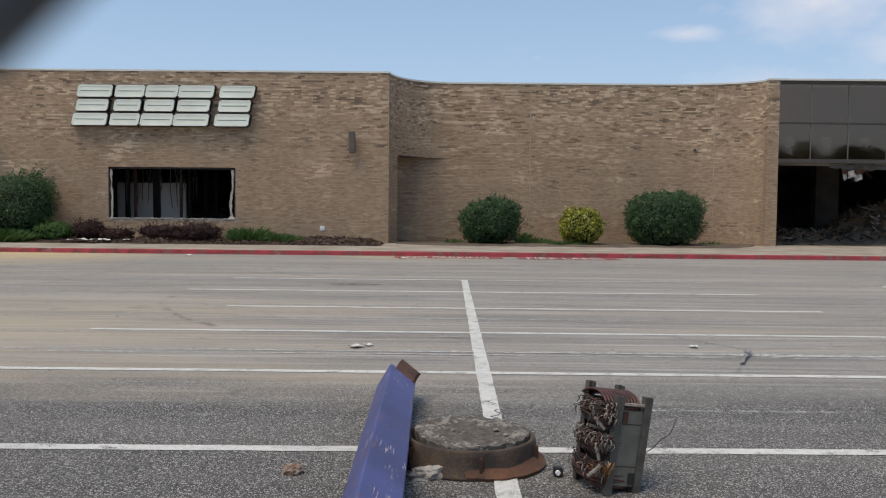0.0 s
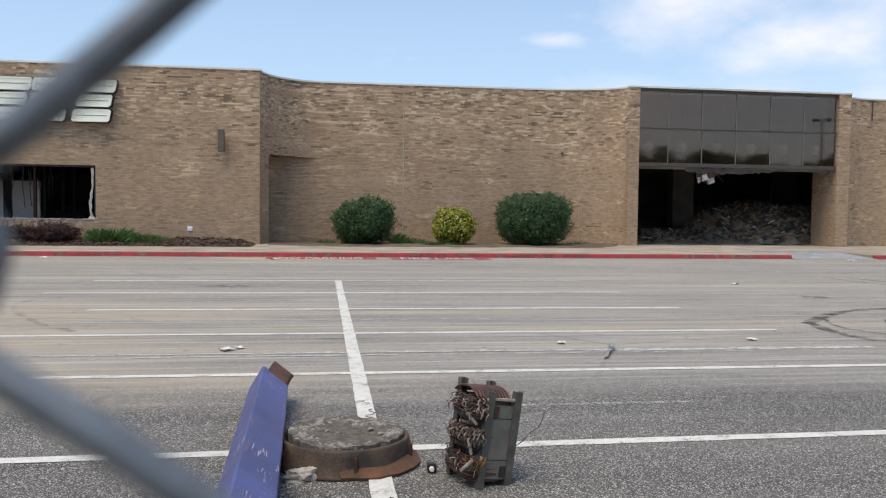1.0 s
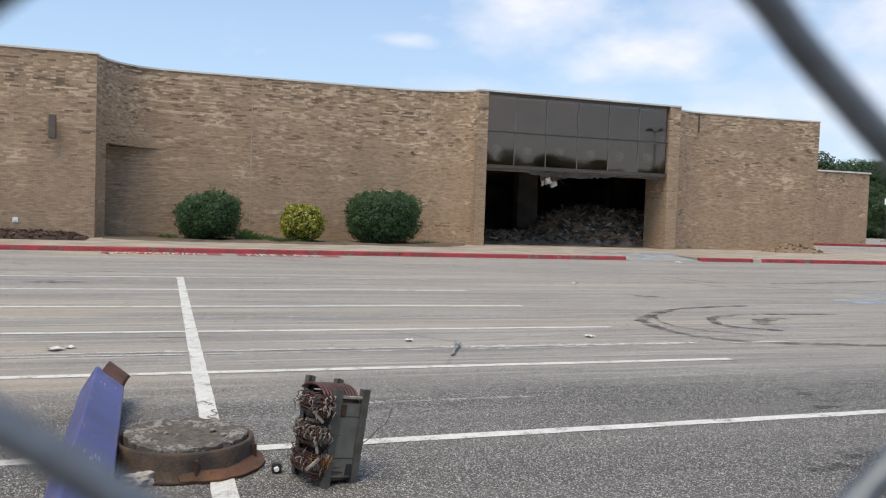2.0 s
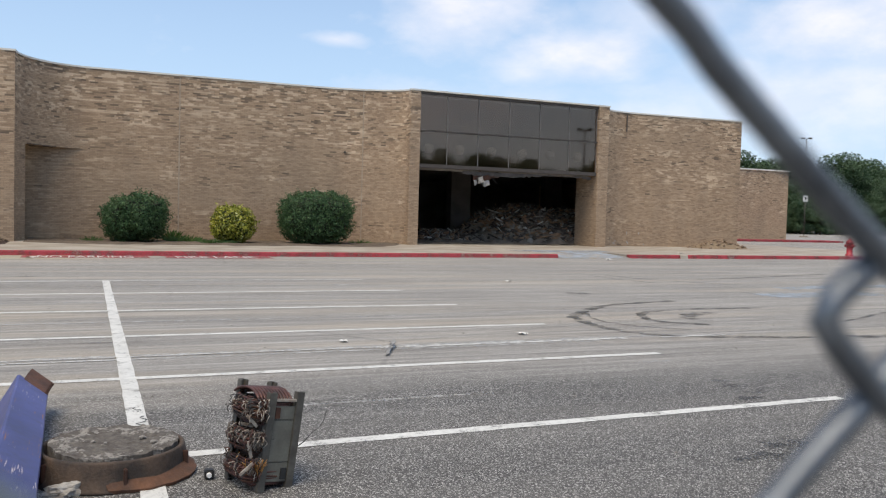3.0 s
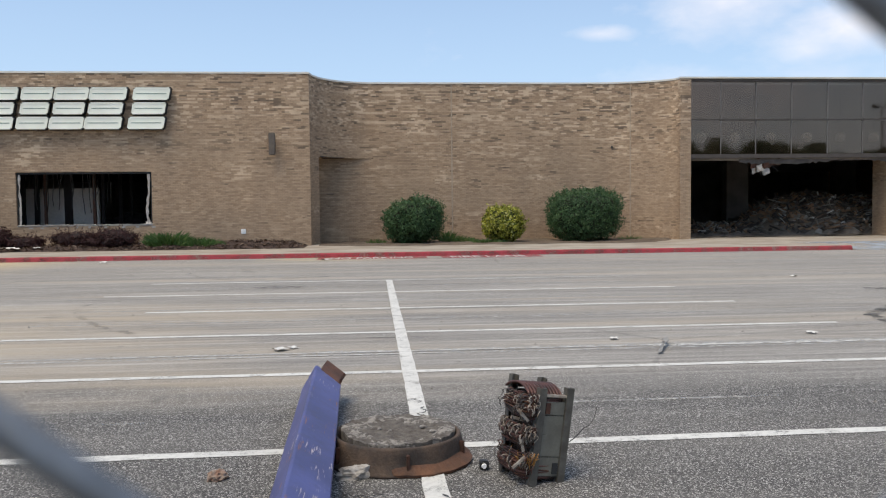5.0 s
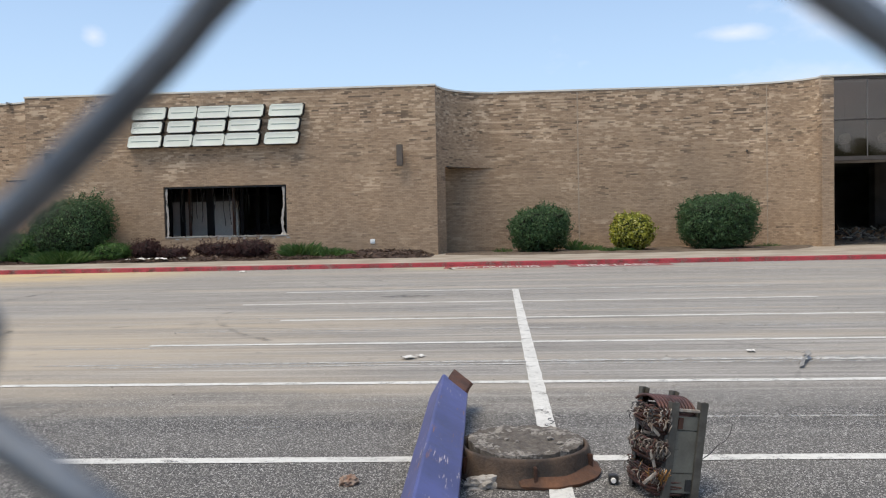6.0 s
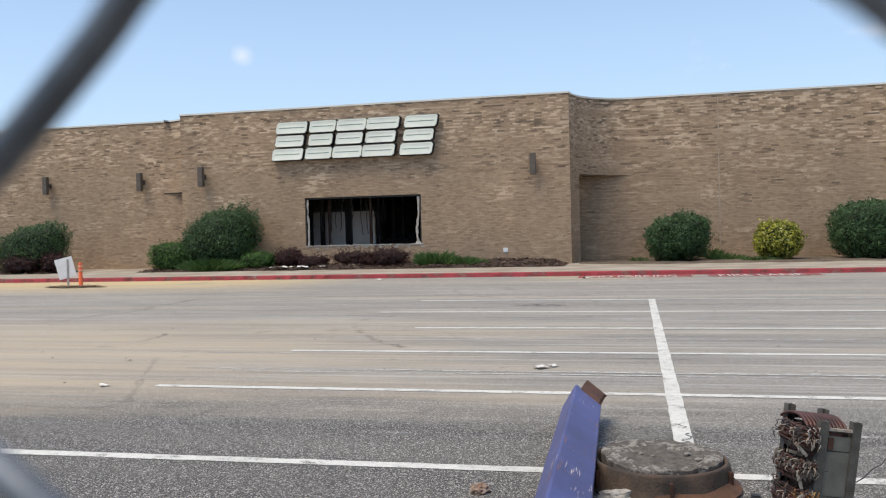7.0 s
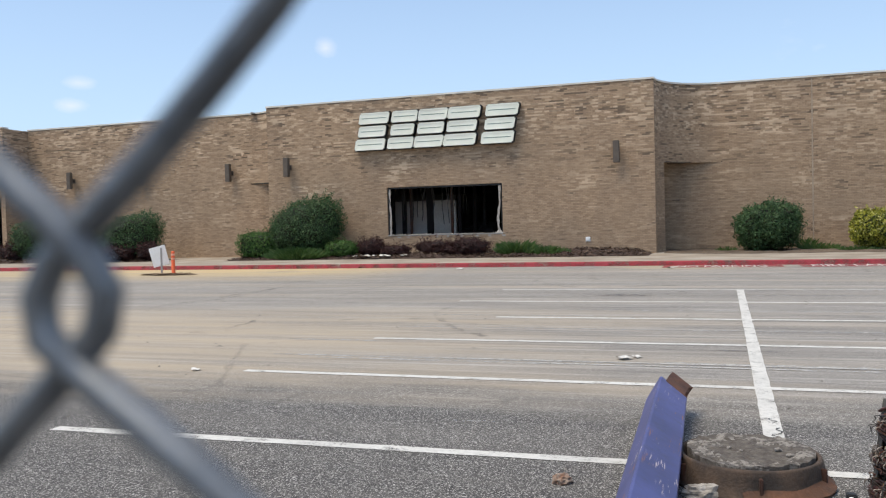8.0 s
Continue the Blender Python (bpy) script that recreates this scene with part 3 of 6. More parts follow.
    wall = bmesh.new()
    box(wall, fx0 + 0.002, fx0 + 0.30, FRONT_Y + 0.302, WEST_Y + 0.5, PLINTH, ROOF_Z)
    structure(part("wall_west_return", wall, BRICK), "tan brick return wall", "wall")
    wall = bmesh.new()
    box(wall, -37.25, -36.95, FRONT_Y, WEST_Y, PLINTH, ROOF_Z)
    box(wall, -50, -37.25, FRONT_Y, FRONT_Y + t, 3.6, ROOF_Z)
    box(wall, -50, -43, FRONT_Y, FRONT_Y + t, PLINTH, 3.6)
    structure(part("wall_far_west", wall, BRICK), "tan brick block with a dark opening", "wall")
    # rear wing seen past the east end
    wall = bmesh.new()
    box(wall, 40.0, 59.4, 56.6, 57.0, 0.0, 6.35)
    box(wall, 59.1, 59.4, 57.0, 75.0, 0.0, 6.35)
    structure(part("wall_rear_wing", wall, BRICK), "low tan brick rear wing of the store", "wall")
    cap = bmesh.new()
    box(cap, 39.9, 59.5, 56.5, 75.1, 6.352, 6.47)
    structure(part("roof_rear_wing", cap, COPING), "pale flat roof edge of the rear wing", "roof")
    bm = bmesh.new()
    outline = [(44.0, 52.0), (61.5, 52.0), (61.5, 54.0), (44.0, 54.0)]
    prism(bm, outline, 0.0, 0.16)
    structure(part("kerb", bm, RED_PAINT), "red painted kerb beside the rear wing", "kerb")
    # pale cap along the parapet
    cap = bmesh.new()
    lines = [[(fx0 - 0.03, FRONT_Y - 0.03), (fx1 + 0.03, FRONT_Y - 0.03)],
             [(x + 0.03, y - 0.03) for x, y in curve] + [(4.0, MAIN_Y - 0.03)],
             [(4.0, MAIN_Y - 0.03)] + [(13.4 - 4.5 * (1 - math.cos(radians(q))), ENTRY_Y - 0.03 + (MAIN_Y - ENTRY_Y) * math.sin(radians(q))) for q in range(90, -1, -5)],
             [(13.34, ENTRY_Y - 0.09), (24.26, ENTRY_Y - 0.09)],
             [(x, y - 0.03) for x, y in sweep] + [(30.0, 35.13), (34.03, 34.92)],
             [(-36.95, WEST_Y - 0.03), (-22.4, WEST_Y - 0.03)] + [(x, y - 0.03) for x, y in west_curve[1:]],
             [(-50, FRONT_Y - 0.03), (-36.93, FRONT_Y - 0.03)]]
    for i, line in enumerate(lines):
        strip(cap, line, 0.42, ROOF_Z + 0.002 + 0.002 * i, ROOF_Z + 0.075 + 0.002 * i)
    structure(part("trim", cap, COPING), "pale metal cap along the parapet", "trim")
    roof = bmesh.new()
    prism(roof, [(-50, 33.2), (-37.3, 33.2), (-37.2, 34.8), (-20.5, 34.8), (-20.5, 33.1), (-3.4, 33.1), (-3.4, 35.0), (-1.5, 36.0), (11, 36.0), (13.0, 34.7), (24.5, 34.7), (26, 35.6), (33.6, 35.4), (33.6, 58), (-50, 58)], 6.85, 7.1)
    structure(part("roof", roof, ROOFING), "flat grey roof of the store", "roof")
    # inside, stripped bare
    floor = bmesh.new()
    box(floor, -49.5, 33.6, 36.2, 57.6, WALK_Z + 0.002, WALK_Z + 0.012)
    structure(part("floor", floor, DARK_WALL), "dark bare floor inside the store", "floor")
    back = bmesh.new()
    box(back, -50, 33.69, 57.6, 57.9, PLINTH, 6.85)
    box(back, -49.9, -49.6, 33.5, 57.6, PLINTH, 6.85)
    structure(part("wall_back", back, DARK_WALL), "bare rear wall inside the store", "wall")
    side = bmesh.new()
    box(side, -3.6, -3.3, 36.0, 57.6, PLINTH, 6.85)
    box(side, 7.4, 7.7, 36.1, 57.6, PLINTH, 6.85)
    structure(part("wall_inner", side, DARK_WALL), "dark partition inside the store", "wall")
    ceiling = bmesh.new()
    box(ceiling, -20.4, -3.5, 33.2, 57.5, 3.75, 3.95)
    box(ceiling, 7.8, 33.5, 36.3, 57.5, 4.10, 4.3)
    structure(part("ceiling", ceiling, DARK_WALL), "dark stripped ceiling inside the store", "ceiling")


def build_entrance():
    """Bronze glazing over the broken-out doors."""
    x0, x1, z0, z1 = 13.865, 23.625, 3.78, 7.28
    y = ENTRY_Y + 0.12
    posts = [13.90, 15.30, 16.93, 18.60, 20.30, 21.97, 23.59]
    rails = [3.86, 5.50, 7.245]
    win = thing("window_1", (0, y, 0), "bronze tinted glazing in dark frames over the entrance", "window")
    tagged(win, kind="structure")
    for x in posts:
        bm = bmesh.new()
        box(bm, x - 0.022, x + 0.022, -0.02, 0.08, z0 + 0.16, 7.20, 0.006)
        part("mullion", bm, MULLION, win)
    for z, h in ((rails[0], 0.09), (rails[1], 0.03), (rails[2], 0.05)):
        bm = bmesh.new()
        box(bm, x0, x1, -0.09, 0.1, z - h, z + h, 0.008)
        part("rail", bm, BRONZE, win)
    for i in range(6):
        for j in range(2):
            bm = bmesh.new()
            box(bm, posts[i] + 0.023, posts[i + 1] - 0.023, 0.0, 0.012, rails[j] + (0.09 if j == 0 else 0.036), rails[j + 1] - (0.036 if j == 0 else 0.051))
            ob = part("pane", bm, GLASS, win)
            ob.rotation_euler = (radians(random.uniform(-0.25, 0.25)), 0, 0)
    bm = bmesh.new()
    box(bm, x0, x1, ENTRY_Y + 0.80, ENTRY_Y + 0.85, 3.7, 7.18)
    # added unseen cap that keeps sky light out of the gap behind the glass
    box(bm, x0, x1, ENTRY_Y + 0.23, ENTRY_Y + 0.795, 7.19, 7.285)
    structure(part("wall_behind_glazing", bm, DARK_WALL), "dark wall behind the entrance glazing, with an added light-blocking cap", "wall")


def build_wall_marks():
    """Upright joints in the long wall and scuffs near its foot."""
    for x in (3.3, 11.55):
        bm = bmesh.new()
        y = MAIN_Y if x < 8 else ENTRY_Y + (MAIN_Y - ENTRY_Y) * math.sin(math.acos(1 - (13.4 - x) / 4.5))
        box(bm, x - 0.026, x + 0.026, y - 0.006, y + 0.05, PLINTH, ROOF_Z - 0.02)
        structure(part("expansion_joint", bm, plain("joint_sealant", (0.46, 0.375, 0.275), (0.30, 0.235, 0.17), 3.0, 0.9)), "pale upright joint in the brick wall", "trim")
    rg = random.Random(15)
    for i in range(8):
        bm = bmesh.new()
        x = 25.6 + rg.uniform(-0.6, 2.2)
        z = 0.25 + rg.random() ** 2 * 0.7
        y = 35.25 - 1.35 * max(0.0, 1 - math.sin(math.acos(max(0.0, 1 - (x - 24.24) / 2.4)))) if x < 26.6 else 35.24 - (x - 26.6) * 0.024
        pts = [bm.verts.new((x + rg.uniform(0.02, 0.05) * math.cos(k * 1.05), y - 0.02, z + rg.uniform(0.03, 0.10) * math.sin(k * 1.05))) for k in range(6)]
        bm.faces.new(pts)
        structure(part("scuff", bm, PLASTER), "small white scuff on the brick", "mark")


build_wall_marks()
build_ground()
build_pavement()
build_building()
build_entrance()


# ---- road markings ----
BAY = 2.743


def flat_strip(name, line, width, z, mat, label, category="road marking", ragged=0.0):
    """A flat painted band along a line of plan points."""
    left, right = [], []
    for i, p in enumerate(line):
        a, b = Vector(line[max(i - 1, 0)]), Vector(line[min(i + 1, len(line) - 1)])
        d = (b - a).normalized()
        w = width / 2
        j1, j2 = (random.uniform(-ragged, ragged) for _ in range(2))
        left.append((p[0] - d.y * (w + j1), p[1] + d.x * (w + j1), z))
        right.append((p[0] + d.y * (w + j2), p[1] - d.x * (w + j2), z))
    n = len(line)
    faces = [(i, n + i, n + i + 1, i + 1) for i in range(n - 1)]
    return structure(raw(name, left + right, faces, mat), label, category)


def steps(a, b, n):
    return [(a[0] + (b[0] - a[0]) * i / n, a[1] + (b[1] - a[1]) * i / n) for i in range(n + 1)]


def bend(points, n):
    """A smooth line through a few plan points."""
    p = [points[0]] + list(points) + [points[-1]]
    out = []
    for i in range(1, len(p) - 2):
        for k in range(n):
            t = k / n
            out.append(tuple(0.5 * (2 * p[i][c] + (p[i + 1][c] - p[i - 1][c]) * t + (2 * p[i - 1][c] - 5 * p[i][c] + 4 * p[i + 1][c] - p[i + 2][c]) * t * t + (3 * p[i][c] - p[i - 1][c] - 3 * p[i + 1][c] + p[i + 2][c]) * t ** 3) for c in (0, 1)))
    return out + [tuple(points[-1])]


def build_markings():
    for k in range(1, 7):
        w = 0.125 if k < 4 else 0.145
        a = (-5.72, 2.70) if k == 1 else ((0, 0, -5.60, -5.15, -4.05, -5.55, -5.35)[k], k * BAY)
        b = (6.23, 2.87) if k == 1 else ((0, 0, 6.12, 6.07, 5.82, 5.76, 5.72)[k], k * BAY)
        flat_strip("bay_line", steps(a, b, 60), w, 0.005, WHITE_PAINT, "white painted parking bay line, slightly worn", ragged=0.006)
    flat_strip("centre_line", steps((0.0, 6 * BAY + 0.06), (-0.02, -1.2), 90), 0.145, 0.009, WHITE_PAINT, "white painted centre line between parking bays", ragged=0.005)
    for y, x0, x1 in ((3.97, 0.9, 3.1), (6.68, -5.9, 6.3), (6.52, -5.2, 6.0), (6.78, -1.0, 7.4), (9.6, -5.3, 4.8), (11.25, -5.15, -2.2), (12.2, -3.0, 5.6), (15.1, -5.5, 5.5), (18.2, -5.5, -2.0), (3.68, -2.5, -2.15), (5.0, 5.4, 5.9), (16.7, -5.0, 3.0), (8.0, -6.4, -5.0)):
        flat_strip("faded_bay_line", steps((x0, y), (x1, y + (x1 - x0) * 0.002), 50), 0.05 if y < 4 else 0.085, 0.004, OLD_PAINT, "faded old parking bay line", ragged=0.012)
    for y, x0, x1, w in ((6.66, 2.9, 6.45, 0.12), (6.70, -3.6, 2.9, 0.05), (6.52, -2.4, 0.4, 0.045), (16.46, 0.3, 5.7, 0.10), (6.62, 7.0, 8.3, 0.09)):
        flat_strip("faded_bay_line", steps((x0, y), (x1, y), 50), w, 0.0075, MID_PAINT, "half worn old parking bay line", ragged=0.012)
    for y in (11.0, 13.75, 16.5):
        flat_strip("bay_line", steps((-26.0, y), (-13.3, y - 0.05), 40), 0.12, 0.005, OLD_PAINT, "worn white parking bay line", ragged=0.01)
    for x0, x1 in ((-2.2, 1.45), (1.95, 5.35)):
        flat_strip("fire_lane_patch", steps((x0, 25.35), (x1, 25.35), 20), 1.15, 0.004, RED_ROAD, "faded red painted patch at the kerb", ragged=0.05)
    for words, x, wide in (("NO PARKING", -0.40, 2.75), ("FIRE LANE", 3.54, 2.55)):
        cu = bpy.data.curves.new("lettering", "FONT")
        cu.body, cu.align_x, cu.align_y, cu.extrude = words, "CENTER", "CENTER", 0.001
        ob = new("lettering", cu)
        dg = bpy.context.evaluated_depsgraph_get()
        me = bpy.data.meshes.new_from_object(ob.evaluated_get(dg))
        bpy.data.objects.remove(ob)
        me.materials.append(WHITE_PAINT)
        xs = [v.co.x for v in me.vertices]
        ys = [v.co.y for v in me.vertices]
        me.transform(Matrix.Diagonal((wide / (max(xs) - min(xs)), 0.95 / (max(ys) - min(ys)), 1, 1)))
        ob = structure(new("fire_lane_lettering", me), "white stencilled letters on the red road paint", "road marking")
        ob.location = (x, 25.35, 0.008)
    # tyre marks
    rubber = paint_material("tyre_rubber", (0.060, 0.058, 0.054), (0.10, 0.098, 0.09), 0.40, 0.62, 2.5, 0.8, 0.16)
    scuffed = paint_material("faded_tyre_rubber", (0.090, 0.086, 0.080), (0.14, 0.135, 0.125), 0.36, 0.62, 2.5, 0.8, 0.38)
    marks = [([(10.6, 10.9), (8.71, 10.4), (7.58, 9.51), (7.03, 8.9), (6.82, 8.22), (6.80, 7.52), (7.02, 6.99), (7.6, 6.56), (8.6, 6.28), (9.79, 6.07), (10.9, 5.99), (12.6, 6.0)], 0.19),
             ([(8.0, 9.9), (7.45, 9.2), (7.2, 8.4), (7.4, 7.7), (8.0, 7.2)], 0.07),
             ([(11.5, 9.5), (9.95, 9.5), (8.75, 9.31), (8.23, 8.67), (8.12, 8.15), (8.7, 7.6)], 0.14), ([(9.9, 9.0), (9.28, 8.79), (8.98, 8.45), (8.94, 8.2)], 0.24),
             ([(13.4, 17.5), (13.6, 16.2), (14.4, 14.9), (15.6, 14.0)], 0.13), ([(15.4, 15.9), (18.4, 16.5), (22.0, 17.6)], 0.16), ([(10.4, 7.0), (14.8, 8.8), (19.0, 9.5)], 0.10),
             ([(-11.9, 11.6), (-11.8, 12.9), (-11.7, 14.9), (-11.7, 18.0)], 0.15), ([(-8.1, 8.8), (-8.1, 9.4), (-8.2, 10.0), (-8.8, 10.5)], 0.09),
             ([(-5.0, 12.9), (-5.39, 12.3), (-5.2, 11.2), (-4.67, 10.1), (-4.13, 9.2), (-3.57, 8.56)], 0.10), ([(-5.44, 20.1), (-4.5, 18.1), (-3.4, 17.2), (-1.45, 17.8)], 0.15),
             ([(-3.9, 20.9), (-3.8, 20.2), (-3.5, 19.6)], 0.22), ([(-11.0, 13.3), (-7.9, 13.19), (-6.08, 13.12), (-5.0, 13.1)], 0.09), ([(-11.7, 12.4), (-11.4, 14.2), (-11.6, 16.2), (-11.7, 17.9)], 0.09), ([(-1.9, 7.55), (-1.0, 7.75), (0.6, 7.7)], 0.06), ([(12.8, 17.3), (12.82, 15.95), (13.13, 14.87)], 0.10), ([(4.0, 21.8), (8.0, 22.6), (12.0, 21.5)], 0.12)]
    for line, w in marks:
        flat_strip("tyre_mark", bend(line, 8), w, 0.006, rubber if line[0][0] > 5 else scuffed, "dark curved tyre mark on the asphalt", ragged=w * 0.3)
    # cracks where the centre line's paint has lifted
    for line in (([(0.00, 4.24), (-0.03, 4.19), (0.03, 4.13), (0.00, 4.08)]), ([(0.04, 3.92), (0.01, 3.86), (0.05, 3.79), (0.02, 3.72), (-0.03, 3.68), (0.02, 3.63)]), ([(0.02, 1.78), (0.05, 1.70), (0.01, 1.64), (0.06, 1.55)])):
        flat_strip("paint_crack", bend(line, 5), 0.014, 0.0105, BLACK, "dark crack in the white line's paint", "crack", 0.006)
    # oil spots
    oil = paint_material("oil_stain", (0.045, 0.044, 0.042), (0.07, 0.068, 0.065), 0.38, 0.56, 6.0, 0.6, 0.12)
    for x, y, r, q in ((5.65, 3.87, 0.10, 1.5), (5.58, 3.62, 0.08, 1.2), (5.62, 3.32, 0.11, 1.0), (5.32, 3.09, 0.09, 1.6), (4.45, 1.80, 0.16, 1.4), (3.98, 1.52, 0.13, 1.8), (4.40, 1.56, 0.12, 1.3), (-2.35, 15.1, 0.25, 2.0), (9.4, 12.6, 0.2, 2.0), (1.9, 1.05, 0.06, 1.5), (-0.47, 1.86, 0.10, 1.6)):
        rim = []
        for k in range(18):
            an, rr = k * math.pi / 9, r * random.uniform(0.65, 1.25)
            rim.append((x + rr * q * math.cos(an), y + rr * math.sin(an), 0.006))
        structure(raw("oil_spot", rim, [tuple(range(18))], oil), "dark oil stain soaked into the asphalt", "stain")
    flat_strip("blue_marking", steps((13.6, 11.6), (17.2, 11.7), 20), 0.9, 0.005, BLUE_ROAD, "faded pale blue paint on the asphalt", ragged=0.12)
    flat_strip("blue_marking", steps((15.6, 13.1), (20.5, 13.4), 20), 0.7, 0.005, BLUE_ROAD, "faded pale blue paint on the asphalt", ragged=0.12)


build_markings()


# ---- things lying on the asphalt ----
def lumpy(bm, rx, ry, rz, seed, rough=0.25, sub=2, freq=2.2, flat_base=True):
    rng = Vector((seed * 3.1, seed * 1.7, seed * 0.9))
    got = bmesh.ops.create_icosphere(bm, subdivisions=sub, radius=1.0)["verts"]
    for v in got:
        d = v.co.normalized()
        k = 1 + rough * noise.noise(d * freq + rng) + rough * 0.5 * noise.noise(d * freq * 2.7 + rng)
        v.co = Vector((d.x * rx * k, d.y * ry * k, d.z * rz * k))
        if flat_base:
            v.co.z = max(v.co.z, -rz * 0.55)
            v.co.z += rz * 0.55
    return got


def build_beam():
    beam = thing("steel_column", (-0.381, -2.92, 0, 0, 0, 1.08), "fallen blue painted steel column, scratched and rusting at the cut end", "column")
    y0, y1 = 2.4, 7.12
    # a box section rolled onto one edge
    tl, tr, br, bl = Vector((-0.340, 0.335)), Vector((-0.125, 0.210)), Vector((-0.250, 0.0)), Vector((-0.466, 0.125))
    corners = [tl, tr, br, bl]
    section = []
    for i in range(4):
        p, before, after = corners[i], corners[i - 1], corners[(i + 1) % 4]
        for q in (before, after):
            section.append(p + (q - p).normalized() * 0.012)
    bm = bmesh.new()
    n, m = len(section), 40
    rows = []

    def cut_end(x):
        return y1 - 0.24 * max(0.0, min(1.0, (x - tl.x) / (tr.x - tl.x)))
    for j in range(m + 1):
        rows.append([])
        for i, p in enumerate(section):
            y = y0 + (cut_end(p.x) - y0) * j / m
            dent = 0.003 * noise.noise(Vector((i * 0.25, y * 2.3, 0))) if p.y > 0.05 else 0.0
            rows[-1].append(bm.verts.new((p.x + dent, y, p.y + dent * 0.4)))
    for j in range(m):
        for i in range(n):
            bm.faces.new((rows[j][i], rows[j][(i + 1) % n], rows[j + 1][(i + 1) % n], rows[j + 1][i]))
    bm.faces.new(rows[0]), bm.faces.new(rows[-1])
    bmesh.ops.recalc_face_normals(bm, faces=bm.faces[:])
    part("shaft", bm, BLUE, beam)
    # rusty inner plate sticking out of the cut end
    u, v = (tr - tl), (bl - tl)
    a, b = tl + u * 0.20, tl + u * 0.97
    bm = bmesh.new()
    for lo, hi in (((a, b), v * 0.08), ((b - u * 0.09, b), v * 0.55)):
        p, q = lo
        ring0 = [p, q, q + hi, p + hi]
        verts = [[bm.verts.new((c.x + drift, cut_end(c.x) + reach, c.y + lift)) for c in ring0] for reach, drift, lift in ((-0.06, 0.0, 0.0), (0.12, 0.016, 0.008), (0.27, 0.044, 0.020))]
        for k in range(2):
            for i in range(4):
                bm.faces.new((verts[k][i], verts[k][(i + 1) % 4], verts[k + 1][(i + 1) % 4], verts[k + 1][i]))
        bm.faces.new(verts[2])
    bmesh.ops.recalc_face_normals(bm, faces=bm.faces[:])
    part("stub", bm, RUST, beam, "rusty steel stub")


def ring(bm, profile, cx, cy, seg=48, wob=0.0, seed=0.0):
    """A turned shape from (radius, height) pairs."""
    rows = []
    for r, z in profile:
        row = []
        for k in range(seg):
            a = 2 * math.pi * k / seg
            w = wob * noise.noise(Vector((math.cos(a) * 2 + seed, math.sin(a) * 2, z * 7)))
            row.append(bm.verts.new((cx + (r + w) * math.cos(a), cy + (r + w) * math.sin(a), z + w * 0.6)))
        rows.append(row)
    for j in range(len(rows) - 1):
        for k in range(seg):
            bm.faces.new((rows[j][k], rows[j][(k + 1) % seg], rows[j + 1][(k + 1) % seg], rows[j + 1][k]))
    return rows


